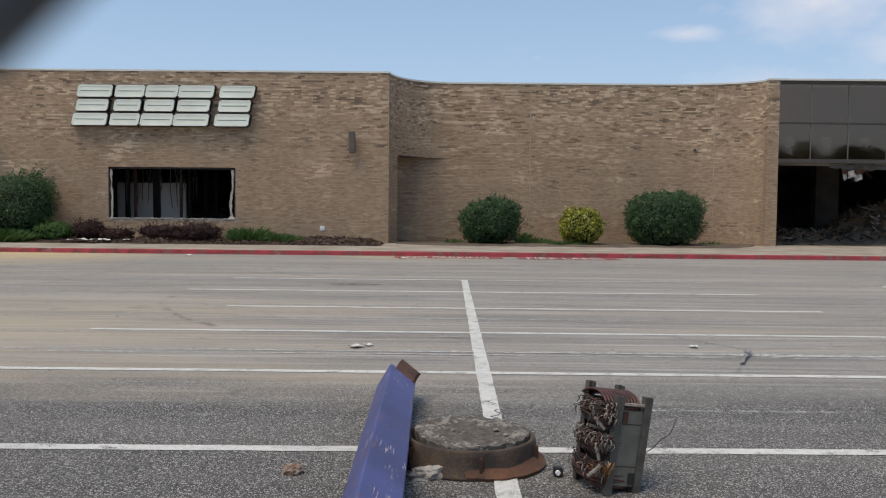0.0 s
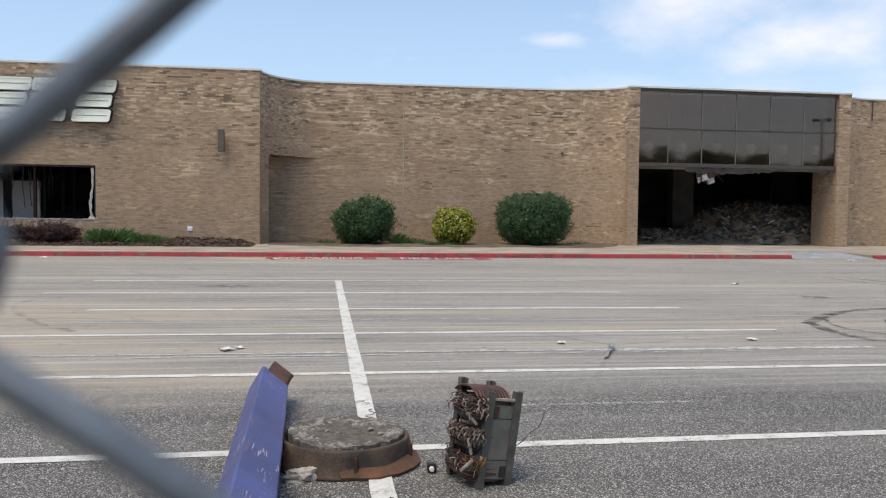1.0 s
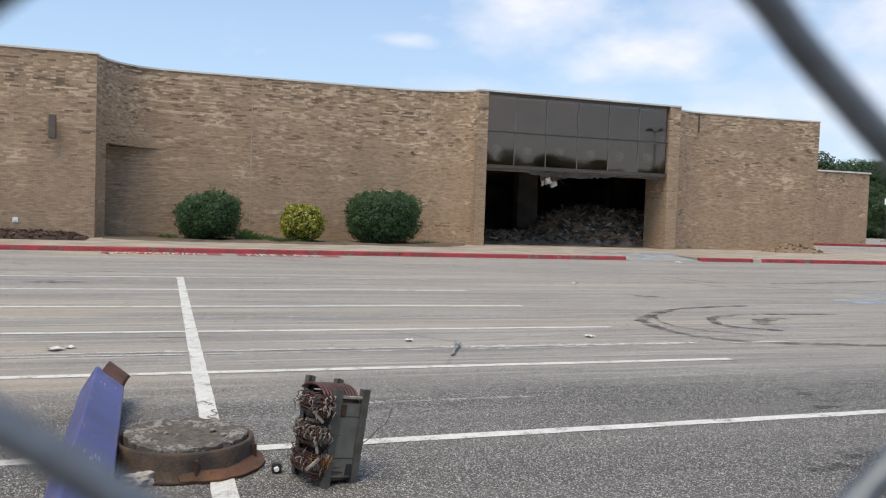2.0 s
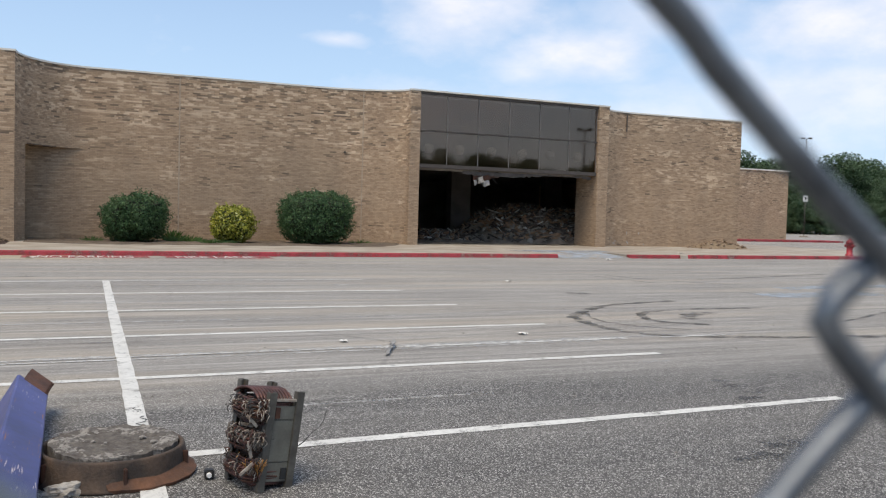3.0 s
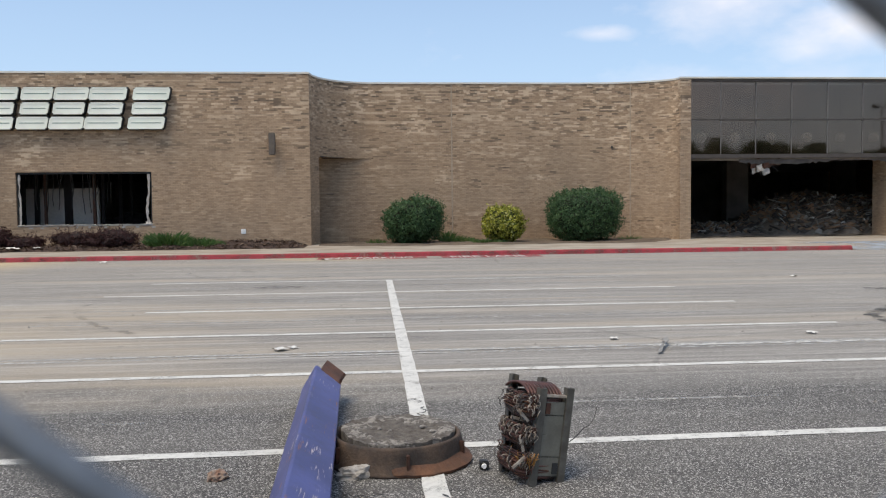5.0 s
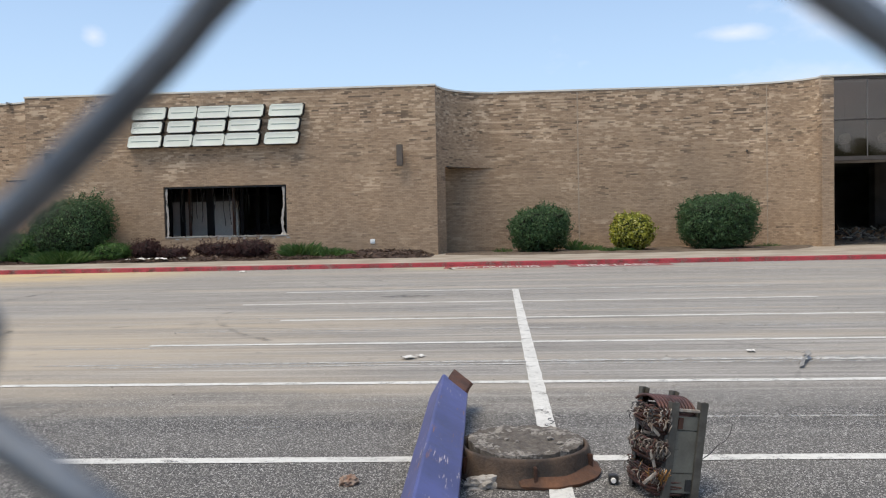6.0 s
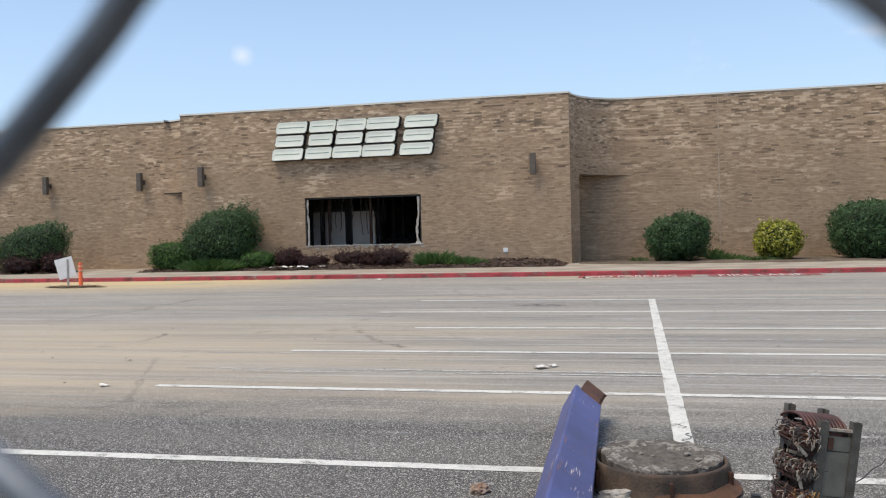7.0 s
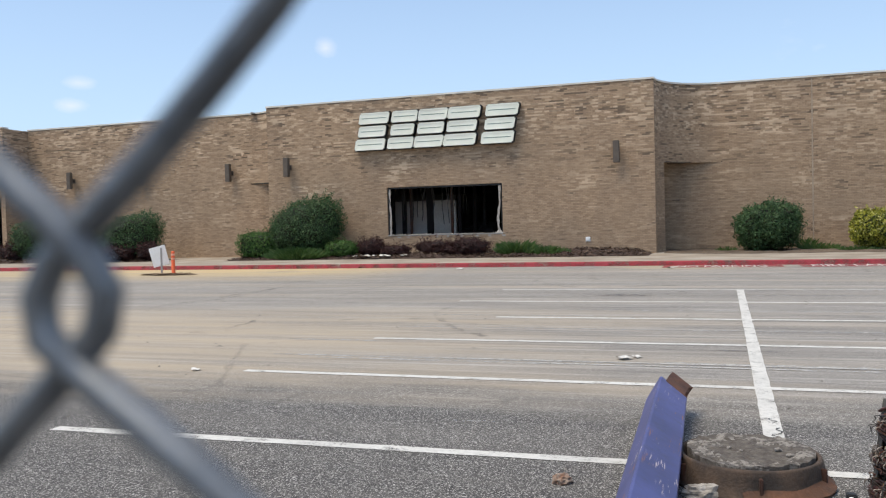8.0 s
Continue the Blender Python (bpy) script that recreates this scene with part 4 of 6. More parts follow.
def build_pedestal():
    base = thing("pole_base", (-0.22, 2.575, 0), "round rusty pole base filled with broken concrete", "pole base")
    bm = bmesh.new()
    rows = ring(bm, [(0.470, 0.0), (0.462, 0.015), (0.446, 0.035), (0.436, 0.08), (0.430, 0.12), (0.425, 0.158), (0.421, 0.168), (0.413, 0.173), (0.402, 0.172), (0.394, 0.162), (0.386, 0.10)], 0, 0, 96, 0.010)
    bm.faces.new(rows[0][::-1])
    part("shell", bm, IRON, base, "rusted iron shell", True)
    bm = bmesh.new()
    rng = random.Random(5)
    ctr = bm.verts.new((0, 0, 0.172))
    rings = []
    for j in range(1, 27):
        row = []
        for k in range(96):
            a = 2 * math.pi * k / 96
            reach = 0.385 + 0.016 * noise.noise(Vector((math.cos(a) * 5, math.sin(a) * 5, 3))) + 0.008 * noise.noise(Vector((math.cos(a) * 16, math.sin(a) * 16, 9)))
            reach -= 0.035 * max(0.0, math.cos(a - 3.5)) ** 12
            r = reach * min(1.0, j / 24)
            p = Vector((math.cos(a) * r, math.sin(a) * r, 0))
            h = 0.178 + 0.006 * noise.noise(p * 9) + 0.007 * noise.noise(p * 27) + 0.005 * noise.noise(p * 70)
            crust = max(0.0, min(1.0, (math.hypot(p.x - 0.03, p.y + 0.02) - 0.22) / 0.05))
            h += crust * (0.010 + 0.012 * noise.noise(p * 12) + 0.008 * noise.noise(p * 45))
            if j > 24:
                h = (0.165, 0.12)[j - 25]
            row.append(bm.verts.new((p.x, p.y, h)))
        rings.append(row)
    for k in range(96):
        bm.faces.new((ctr, rings[0][k], rings[0][(k + 1) % 96]))
    for j in range(25):
        for k in range(96):
            bm.faces.new((rings[j][k], rings[j + 1][k], rings[j + 1][(k + 1) % 96], rings[j][(k + 1) % 96]))
    fill = part("concrete_fill", bm, plain("weathered_crust", (0.30, 0.275, 0.24), (0.075, 0.064, 0.054), 30.0, 0.95, 90.0, bump=0.9, depth=0.015, lo=0.42, hi=0.56), base, "broken grey concrete")
    fill.data.materials.append(plain("stained_concrete", (0.070, 0.058, 0.048), (0.15, 0.132, 0.110), 16.0, 0.95, 60.0, bump=0.8, depth=0.012))
    for poly in fill.data.polygons:
        c = poly.center
        far_out = math.hypot(c.x, c.y)
        if math.hypot(c.x - 0.03, c.y + 0.03) < 0.25 + 0.08 * noise.noise(Vector((c.x * 6, c.y * 6, 2))) + 0.06 * noise.noise(Vector((c.x * 19, c.y * 19, 7))) or c.z < 0.166 or (far_out > 0.31 and noise.noise(Vector((c.x * 7, c.y * 7, 5))) > 0.10):
            poly.material_index = 1
    # torn flange spreading out at the foot
    bm = bmesh.new()
    inner, outer, low = [], [], []
    for k in range(33):
        a = radians(-98 + 112 * k / 32)
        flare = 0.085 * math.sin(math.pi * k / 32) ** 0.5 + 0.018 * noise.noise(Vector((k * 0.4, 0, 0)))
        inner.append(bm.verts.new((0.425 * math.cos(a), 0.425 * math.sin(a), 0.075)))
        outer.append(bm.verts.new(((0.43 + flare) * math.cos(a), (0.43 + flare) * math.sin(a), 0.022)))
        low.append(bm.verts.new(((0.425 + flare) * math.cos(a), (0.425 + flare) * math.sin(a), 0.004)))
    for k in range(32):
        bm.faces.new((inner[k], outer[k], outer[k + 1], inner[k + 1]))
        bm.faces.new((outer[k], low[k], low[k + 1], outer[k + 1]))
    flange_rust = plain("orange_rust", (0.145, 0.066, 0.034), (0.065, 0.036, 0.024), 8.0, 0.9, 70.0, bump=0.6)
    part("flange", bm, flange_rust, base, "orange rusted flange")
    for a in (-83, -150, -20):
        bm = bmesh.new()
        box(bm, 0.42, 0.458, -0.010, 0.010, 0.03, 0.135, 0.004, Matrix.Rotation(radians(a), 4, "Z"))
        part("lug", bm, RUST, base)
    for i in range(9):
        bm = bmesh.new()
        a, r = rng.uniform(0, 6.28), rng.uniform(0.05, 0.32)
        s = rng.uniform(0.006, 0.02)
        lumpy(bm, s * 1.4, s, s * 0.7, i + 2, 0.4, 1)
        ob = part("concrete_chip", bm, STONE, base)
        ob.location = (math.cos(a) * r, math.sin(a) * r, 0.180)


def channel(bm, w, d, h, t=0.008, flip=1):
    box(bm, -w / 2, w / 2, 0, t, 0, h, 0.002)
    box(bm, -w / 2, -w / 2 + t, t, d, 0, h, 0.002)
    box(bm, w / 2 - t, w / 2, t, d, 0, h, 0.002)


def build_transformer():
    tr = thing("transformer", Matrix.Translation((0.558, 1.88, 0.0)) @ Matrix.Rotation(radians(17), 4, "Z") @ Matrix.Rotation(radians(8), 4, "Y") @ Matrix.Diagonal((0.99, 1.0, 1.035, 1.0)),
               "torn-out electrical transformer with frayed copper windings and grey-green steel frame", "transformer")
    H = 0.56
    DARK_STEEL = plain("dirty_grey_green_paint", (0.112, 0.106, 0.088), (0.058, 0.050, 0.040), 12.0, 0.6, 60.0)
    # four steel posts; the two at the rear lean
    for x, y, m, h in ((0.0, 0.0, 1, H), (0.185, 0.0, 1, H + 0.01), (-0.035, 0.36, -1, H + 0.025), (0.175, 0.37, -1, H + 0.012)):
        bm = bmesh.new()
        channel(bm, 0.048, 0.05, h)
        bmesh.ops.transform(bm, matrix=Matrix.Translation((x, y, 0)) @ Matrix.Rotation(radians(0 if m > 0 else 180), 4, "Z"), verts=bm.verts[:])
        part("post", bm, DARK_STEEL, tr)
    # front plate in three fields
    for z0, z1 in ((0.055, 0.165), (0.168, 0.405), (0.408, 0.485)):
        bm = bmesh.new()
        box(bm, 0.022, 0.163, 0.012, 0.03, z0, z1, 0.003)
        part("plate", bm, GREY_STEEL, tr)
    bm = bmesh.new()
    box(bm, 0.023, 0.162, 0.004, 0.024, 0.512, 0.527, 0.002)
    part("tie_bar", bm, PALE_WIRE, tr, "bright steel tie bar")
    bm = bmesh.new()
    box(bm, 0.03, 0.062, 0.006, 0.0115, 0.415, 0.478, 0.001)
    part("rating_plate", bm, RUST, tr)
    bm = bmesh.new()
    box(bm, 0.118, 0.155, 0.005, 0.0115, 0.07, 0.135, 0.001)
    part("label_plate", bm, BLACK, tr, "small black stained label")
    # iron core behind the plate
    CORE_IRON = plain("dark_core_iron", (0.030, 0.022, 0.018), (0.055, 0.032, 0.022), 9.0, 0.8)
    for i in range(14):
        bm = bmesh.new()
        box(bm, 0.005, 0.180, 0.04 + i * 0.0225, 0.04 + i * 0.0225 + 0.019, 0.03, 0.50, 0.001)
        part("core_plate", bm, CORE_IRON, tr)
    # three wound coils, one over the other
    rng = random.Random(11)
    for c, (z, hgt) in enumerate(((0.035, 0.135), (0.205, 0.125), (0.370, 0.145))):
        for i in range(13):
            zz = z + hgt * (i + 0.5) / 13
            bulge = 0.055 * math.sin(math.pi * (i + 0.5) / 13) ** 0.6 + rng.uniform(-0.012, 0.010)
            x0, x1, y0, y1 = -0.05 - bulge, 0.16, 0.03 - bulge * 0.15 + rng.uniform(-0.008, 0.012), 0.34 + bulge * 0.2
            sag, phase = rng.uniform(0.002, 0.008), rng.uniform(0, 6.28)
            loop = []
            for k in range(28):
                a = 2 * math.pi * k / 28
                ca, sa = math.cos(a), math.sin(a)
                px = (x0 + x1) / 2 + (x1 - x0) / 2 * math.copysign(abs(ca) ** 0.45, ca)
                py = (y0 + y1) / 2 + (y1 - y0) / 2 * math.copysign(abs(sa) ** 0.45, sa)
                loop.append((px + rng.uniform(-0.003, 0.003), py + rng.uniform(-0.003, 0.003), zz + sag * math.sin(2 * a + phase) + rng.uniform(-0.003, 0.003)))
            v, f = tube(loop + [loop[0]], rng.uniform(0.0048, 0.0072), 6)
            raw("coil_turn", v, f, rng.choice((COPPER, COPPER, CORE_IRON, RUST)), tr, "", True)
    # reddish bands bowed over the top
    for i in range(11):
        x = -0.075 + 0.022 * i
        v, f = tube([(x + 0.01 * math.sin(t * 3), 0.04 + 0.31 * t, 0.515 + 0.045 * math.sin(math.pi * t) ** 0.7) for t in [j / 12 for j in range(13)]], 0.0085, 6)
        raw("winding_band", v, f, COPPER, tr, "", True)
    # frayed ends hanging on the open side
    bands = ((0.40, 0.53), (0.24, 0.35), (0.07, 0.20))
    DULL_WIRE = plain("tarnished_wire", (0.20, 0.165, 0.135), (0.09, 0.07, 0.055), 25.0, 0.6)
    for mat, count, which, r, seed in ((PALE_WIRE, 58, (0, 0, 1, 1, 2), 0.0028, 3), (DULL_WIRE, 70, (0, 1, 1, 2), 0.0030, 8), (DARK_WIRE, 34, (0, 1, 2), 0.0028, 4), (GOLD_WIRE, 22, (2,), 0.0024, 5), (COPPER, 44, (0, 1, 2), 0.0036, 6)):
        rg = random.Random(seed)
        for i in range(count):
            lo, hi = bands[rg.choice(which)]
            z = rg.uniform(lo + 0.04, hi)
            # most ends poke out of the face beside the front post, some out of the open side
            if rg.random() < 0.62:
                x, y, out = rg.uniform(-0.105, -0.02), rg.uniform(0.0, 0.03), Vector((rg.uniform(-0.02, 0.01), -rg.uniform(0.010, 0.035), 0))
            else:
                x, y, out = -0.09 - rg.uniform(0, 0.02), rg.uniform(0.0, 0.30), Vector((-rg.uniform(0.012, 0.045), rg.uniform(-0.03, 0.02), 0))
            ln = rg.uniform(0.03, 0.075)
            kink, turn = rg.uniform(0.004, 0.013), rg.uniform(0, 6.28)
            pts = []
            for j in range(8):
                t = j / 7
                wave = kink * math.sin(turn + t * rg.choice((5.0, 7.0, 9.0)))
                pts.append((x + out.x * math.sin(t * 2.4) + wave, y + out.y * math.sin(t * 2.4) + wave * 0.4, max(0.01, z - ln * t + 0.02 * math.sin(2.5 * t))))
            if mat is GOLD_WIRE:
                w = rg.uniform(-0.9, 0.9)
                pts = [(x + 0.02 + t * 0.07 * math.sin(w), y - 0.022 - 0.01 * t, 0.15 + rg.uniform(-0.004, 0.004) + 0.06 * (t - 0.5) * math.cos(w) + (i % 5 - 2) * 0.007) for t in (0, 0.25, 0.5, 0.75, 1.0)]
            v, f = tube(pts, r, 5)
            raw("frayed_wire", v, f, mat, tr, "", True)
    # loose loops and a long whip of wire
    loops = [[(-0.11 + 0.035 * math.sin(a), 0.10, 0.40 + 0.055 * math.cos(a)) for a in [i * 0.42 for i in range(14)]],
             [(-0.13 + 0.045 * math.sin(a), 0.02, 0.15 + 0.075 * math.cos(a) + 0.02) for a in [i * 0.42 for i in range(14)]],
             [(0.22, 0.05, 0.235), (0.29, 0.06, 0.275), (0.35, 0.08, 0.325), (0.40, 0.09, 0.345), (0.435, 0.10, 0.39), (0.445, 0.10, 0.45)],
             [(-0.05, 0.1, 0.02), (-0.10, 0.04, 0.02), (-0.13, -0.02, 0.012)]]
    for line in loops:
        v, f = tube(line, 0.003, 6)
        raw("loose_wire", v, f, DARK_WIRE, tr, "", True)
    # pale connector strips
    for x, y, z, a in ((-0.10, 0.04, 0.395, 40), (-0.11, 0.0, 0.245, 70), (-0.12, -0.01, 0.14, -40), (-0.09, 0.12, 0.36, 10)):
        bm = bmesh.new()
        box(bm, -0.05, 0.05, -0.004, 0.004, -0.009, 0.009, 0.002, Matrix.Translation((x, y, z)) @ Matrix.Rotation(radians(a), 4, "Y"))
        part("connector_strip", bm, PALE_WIRE, tr)


def build_litter():
    fit = thing("junction_fitting", (0.315, 2.24, 0), "small dark metal fitting with a white socket", "fitting")
    bm = bmesh.new()
    box(bm, -0.028, 0.028, -0.03, 0.03, 0.002, 0.058, 0.006)
    part("body", bm, BLACK, fit)
    bm = bmesh.new()
    got = bmesh.ops.create_cone(bm, cap_ends=True, segments=16, radius1=0.017, radius2=0.014, depth=0.02)["verts"]
    bmesh.ops.transform(bm, matrix=Matrix.Translation((-0.004, -0.036, 0.03)) @ Matrix.Rotation(radians(90), 4, "X"), verts=got)
    part("socket", bm, WHITE, fit)
    bm = bmesh.new()
    lumpy(bm, 0.115, 0.06, 0.05, 3.0, 0.40, 3)
    ob = part("concrete_chunk", bm, plain("pale_chunk", (0.46, 0.43, 0.39), (0.26, 0.24, 0.21), 20.0, 0.92, 110.0, bump=0.8, depth=0.012))
    ob.matrix_basis = pose(-0.49, 2.17, 0, 0, 0, 12)
    tagged(ob, "pale broken concrete chunk beside the blue column", "rubble")
    bm = bmesh.new()
    lumpy(bm, 0.06, 0.045, 0.04, 8.0, 0.5, 3, 3.0)
    brickish = plain("brown_rubble", (0.23, 0.13, 0.085), (0.36, 0.30, 0.24), 25.0, 0.9, 90.0, bump=0.7)
    ob = part("brick_lump", bm, brickish)
    ob.matrix_basis = pose(-1.33, 2.22, 0, 0, 0, 30)
    tagged(ob, "crumbled brown brick lump on the asphalt", "rubble")
    # bent metal strip
    line = [(2.80, 6.10, 0.02), (2.86, 6.25, 0.03), (2.95, 6.45, 0.05), (3.08, 6.66, 0.05), (3.10, 6.80, 0.07), (3.13, 6.95, 0.03)]
    verts, faces = [], []
    for i, (x, y, z) in enumerate(line):
        verts += [(x - 0.022, y, z - 0.01), (x + 0.022, y - 0.01, z + 0.012), (x + 0.022, y - 0.01, z + 0.018), (x - 0.022, y, z - 0.004)]
        if i:
            a = (i - 1) * 4
            faces += [(a + k, a + (k + 1) % 4, a + 4 + (k + 1) % 4, a + 4 + k) for k in range(4)]
    faces += [(0, 1, 2, 3), tuple(range(20, 24))]
    ob = raw("metal_strip", verts, faces, plain("dull_aluminium", (0.30, 0.29, 0.27), (0.17, 0.165, 0.155), 9.0, 0.75))
    tagged(ob, "bent dull aluminium strip lying on the asphalt", "scrap")
    # torn paper and small crumbs
    rg = random.Random(21)
    dull = plain("dirty_paper", (0.74, 0.72, 0.68), (0.50, 0.48, 0.44), 9.0, 0.9, 40.0)
    spots = [(-1.46, 6.95, 0.09), (-1.32, 7.08, 0.06), (-18.2, 10.2, 0.12), (-6.2, 5.4, 0.06), (-12.5, 8.0, 0.10), (-9.0, 24.9, 0.14), (-1.9, 24.6, 0.15), (5.2, 7.3, 0.07), (2.6, 7.2, 0.06), (9.2, 15.5, 0.1), (18.5, 24.9, 0.15), (-13.9, 30.2, 0.2), (-14.4, 30.0, 0.25), (-14.9, 30.3, 0.22), (-13.2, 30.4, 0.16), (-15.3, 30.1, 0.15), (-14.2, 30.5, 0.2), (24.0, 27.4, 0.15)]
    for i, (x, y, s) in enumerate(spots):
        bm = bmesh.new()
        n = 4
        grid = [[bm.verts.new(((u - 1.5) * s * 0.6 + rg.uniform(-0.1, 0.1) * s, (v - 1.5) * s * 0.5 + rg.uniform(-0.1, 0.1) * s, 0.004 + abs(rg.uniform(0, 0.35)) * s)) for u in range(n)] for v in range(n)]
        for v in range(n - 1):
            for u in range(n - 1):
                bm.faces.new((grid[v][u], grid[v][u + 1], grid[v + 1][u + 1], grid[v + 1][u]))
        ob = part("paper_scrap", bm, dull)
        z = WALK_Z + 0.12 if 29 < y < 31 else (WALK_Z if y > KERB_Y else 0.006)
        ob.matrix_basis = pose(x, y, z, 0, 0, rg.uniform(0, 360))
        tagged(ob, "crumpled white paper scrap on the ground", "litter", "scraps of paper")
    verts, faces = [], []
    for i in range(420):
        x, y = rg.uniform(-14, 14), 1.2 + 23 * rg.random() ** 1.4
        s = rg.uniform(0.006, 0.016) * (1 + y * 0.018)
        k = len(verts)
        a = rg.uniform(0, 6.28)
        for dx, dy, dz in ((-1, -1, 0), (1, -0.8, 0), (0.9, 1, 0), (-0.8, 0.9, 0), (0.1, 0, 1)):
            verts.append((x + s * (dx * math.cos(a) - dy * math.sin(a)), y + s * (dx * math.sin(a) + dy * math.cos(a)), 0.001 + s * dz))
        faces += [(k, k + 1, k + 4), (k + 1, k + 2, k + 4), (k + 2, k + 3, k + 4), (k + 3, k, k + 4)]
    tagged(raw("grit", verts, faces, STONE), "small pale crumbs of concrete on the asphalt", "grit", kind="stuff")


build_beam()
build_pedestal()
build_transformer()
build_litter()


# ---- chain-link fence close to the eye ----
def build_fence():
    a, b = 0.04252, 0.04583
    cz = 1.6446
    fence = thing("chain_link_fence", Matrix.Translation((-0.3553, -2.7830, 0)) @ Matrix.Rotation(radians(-1.243), 4, "Z") @ Matrix.Rotation(radians(3.941), 4, "X"),
                  "galvanised chain-link fence panel on round posts", "fence")
    rg = random.Random(4)
    # each knot: shift across and up, half gap of the loop, bend radius, how far the left and right bends sit off its middle, and the swell of the loop
    bent = {(-1, 0): (-0.0020, 0.0055, 0.0010, 0.0028, -0.0002, 0.0002, 0.0026), (1, 0): (-0.0006, -0.0022, 0.0032, 0.0045, 0.0013, -0.0002, 0.0027),
            (0, 1): (-0.0081, 0.0012, 0.0030, 0.0036, 0.0000, 0.0000, 0.0010), (0, -1): (0.0100, -0.0015, 0.0030, 0.0036, 0.0000, 0.0000, 0.0010),
            (2, 1): (0.0038, -0.0054, 0.0030, 0.0036, 0.0000, 0.0000, 0.0010), (2, -1): (-0.0033, -0.0003, 0.0030, 0.0036, 0.0000, 0.0000, 0.0010),
            (-2, 1): (0.0046, 0.0070, 0.0030, 0.0036, 0.0000, 0.0000, 0.0010), (-2, -1): (-0.0020, 0.0020, 0.0030, 0.0036, 0.0000, 0.0000, 0.0010)}

    def knot(i, j):
        if (i, j) not in bent:
            bent[(i, j)] = (rg.uniform(-0.003, 0.003), rg.uniform(-0.003, 0.003), 0.0026, 0.0036, rg.uniform(-0.001, 0.001), rg.uniform(-0.001, 0.001), 0.0014)
        return bent[(i, j)]
    low, high, cols, n = -24, 24, 16, 18
    for col in range(-cols, cols):
        path = []
        for j in range(low, high):
            # bends fall on the knots where i + j is odd
            i0, i1 = (col, col + 1) if (col + j) % 2 else (col + 1, col)
            p, q = knot(i0, j), knot(i1, j + 1)
            x0, z0, x1, z1 = i0 * a + p[0], cz + j * b + p[1], i1 * a + q[0], cz + (j + 1) * b + q[1]
            c0, c1 = p[2] + p[3], q[2] + q[3]
            k = (a + c0 + c1) / b
            rise0, rise1 = (p[4], q[5]) if i1 > i0 else (p[5], q[4])
            for step in range(n):
                u = step / n
                left = math.sqrt((k * u * b) ** 2 + p[3] ** 2) - c0 - p[6] * math.exp(-(u * b / 0.008) ** 2)
                right = a + c1 - math.sqrt((k * (1 - u) * b) ** 2 + q[3] ** 2) + q[6] * math.exp(-((1 - u) * b / 0.008) ** 2)
                part_way = (left if u < 0.5 else right) / a
                dz = rise0 * math.exp(-(u * b / 0.012) ** 2) + rise1 * math.exp(-((1 - u) * b / 0.012) ** 2)
                depth = 0.0011 * math.sin(math.pi * u) * (1 if i0 < i1 else -1)
                path.append((x0 + (x1 - x0) * part_way, depth, z0 + (z1 - z0) * u + dz))
        v, f = tube(path, 0.00135, 10 if abs(col) < 4 else 6)
        raw("wire", v, f, GALVANISED, fence, "", True)
    for x in (-cols * a - 0.03, cols * a + 0.03):
        v, f = tube([(x, 0.0, 0.0), (x, 0.0, 2.80)], 0.028, 16)
        raw("post", v, f, GALVANISED, fence, "", True)
    for z in (0.52, 2.80):
        v, f = tube([(-cols * a - 0.03, 0.0, z), (cols * a + 0.03, 0.0, z)], 0.02, 12)
        raw("rail", v, f, GALVANISED, fence, "", True)


build_fence()

# ---- plants ----
def leaves(points, normals, size, rng, squash=0.55):
    """Pointed leaves at the points, facing roughly along the normals."""
    n = len(points)
    t = rng.normal(size=(n, 3))
    nn = normals + rng.normal(scale=0.55, size=(n, 3))
    nn /= np.linalg.norm(nn, axis=1)[:, None]
    t -= nn * (t * nn).sum(1)[:, None]
    t /= np.linalg.norm(t, axis=1)[:, None]
    s = np.cross(nn, t)
    k = size * rng.uniform(0.65, 1.35, n)[:, None]
    quads = np.stack([points - t * k, points + s * k * squash + nn * k * 0.15, points + t * k, points - s * k * squash + nn * k * 0.15], 1)
    return quads.reshape(-1, 3)


def leaf_mesh(name, verts, mat, parent, label=""):
    n = len(verts) // 4
    return raw(name, verts.tolist(), np.arange(4 * n).reshape(n, 4).tolist(), mat, parent, label)


def hull(rng, n, rx, ry, rz, power, lump, seed):
    """Points and normals on an uneven, flattened clipped shape standing on the ground."""
    d = rng.normal(size=(n, 3))
    d /= np.linalg.norm(d, axis=1)[:, None]
    p = d / (np.abs(d) ** power).sum(1)[:, None] ** (1 / power)
    w = np.array([noise.noise(Vector(q) * 2.1 + Vector((seed, 0, 0))) + 0.6 * noise.noise(Vector(q) * 5.3 + Vector((0, seed, 0))) for q in d])
    k = 1 + lump * w
    pts = p * np.array([rx, ry, rz]) * k[:, None]
    return pts, d


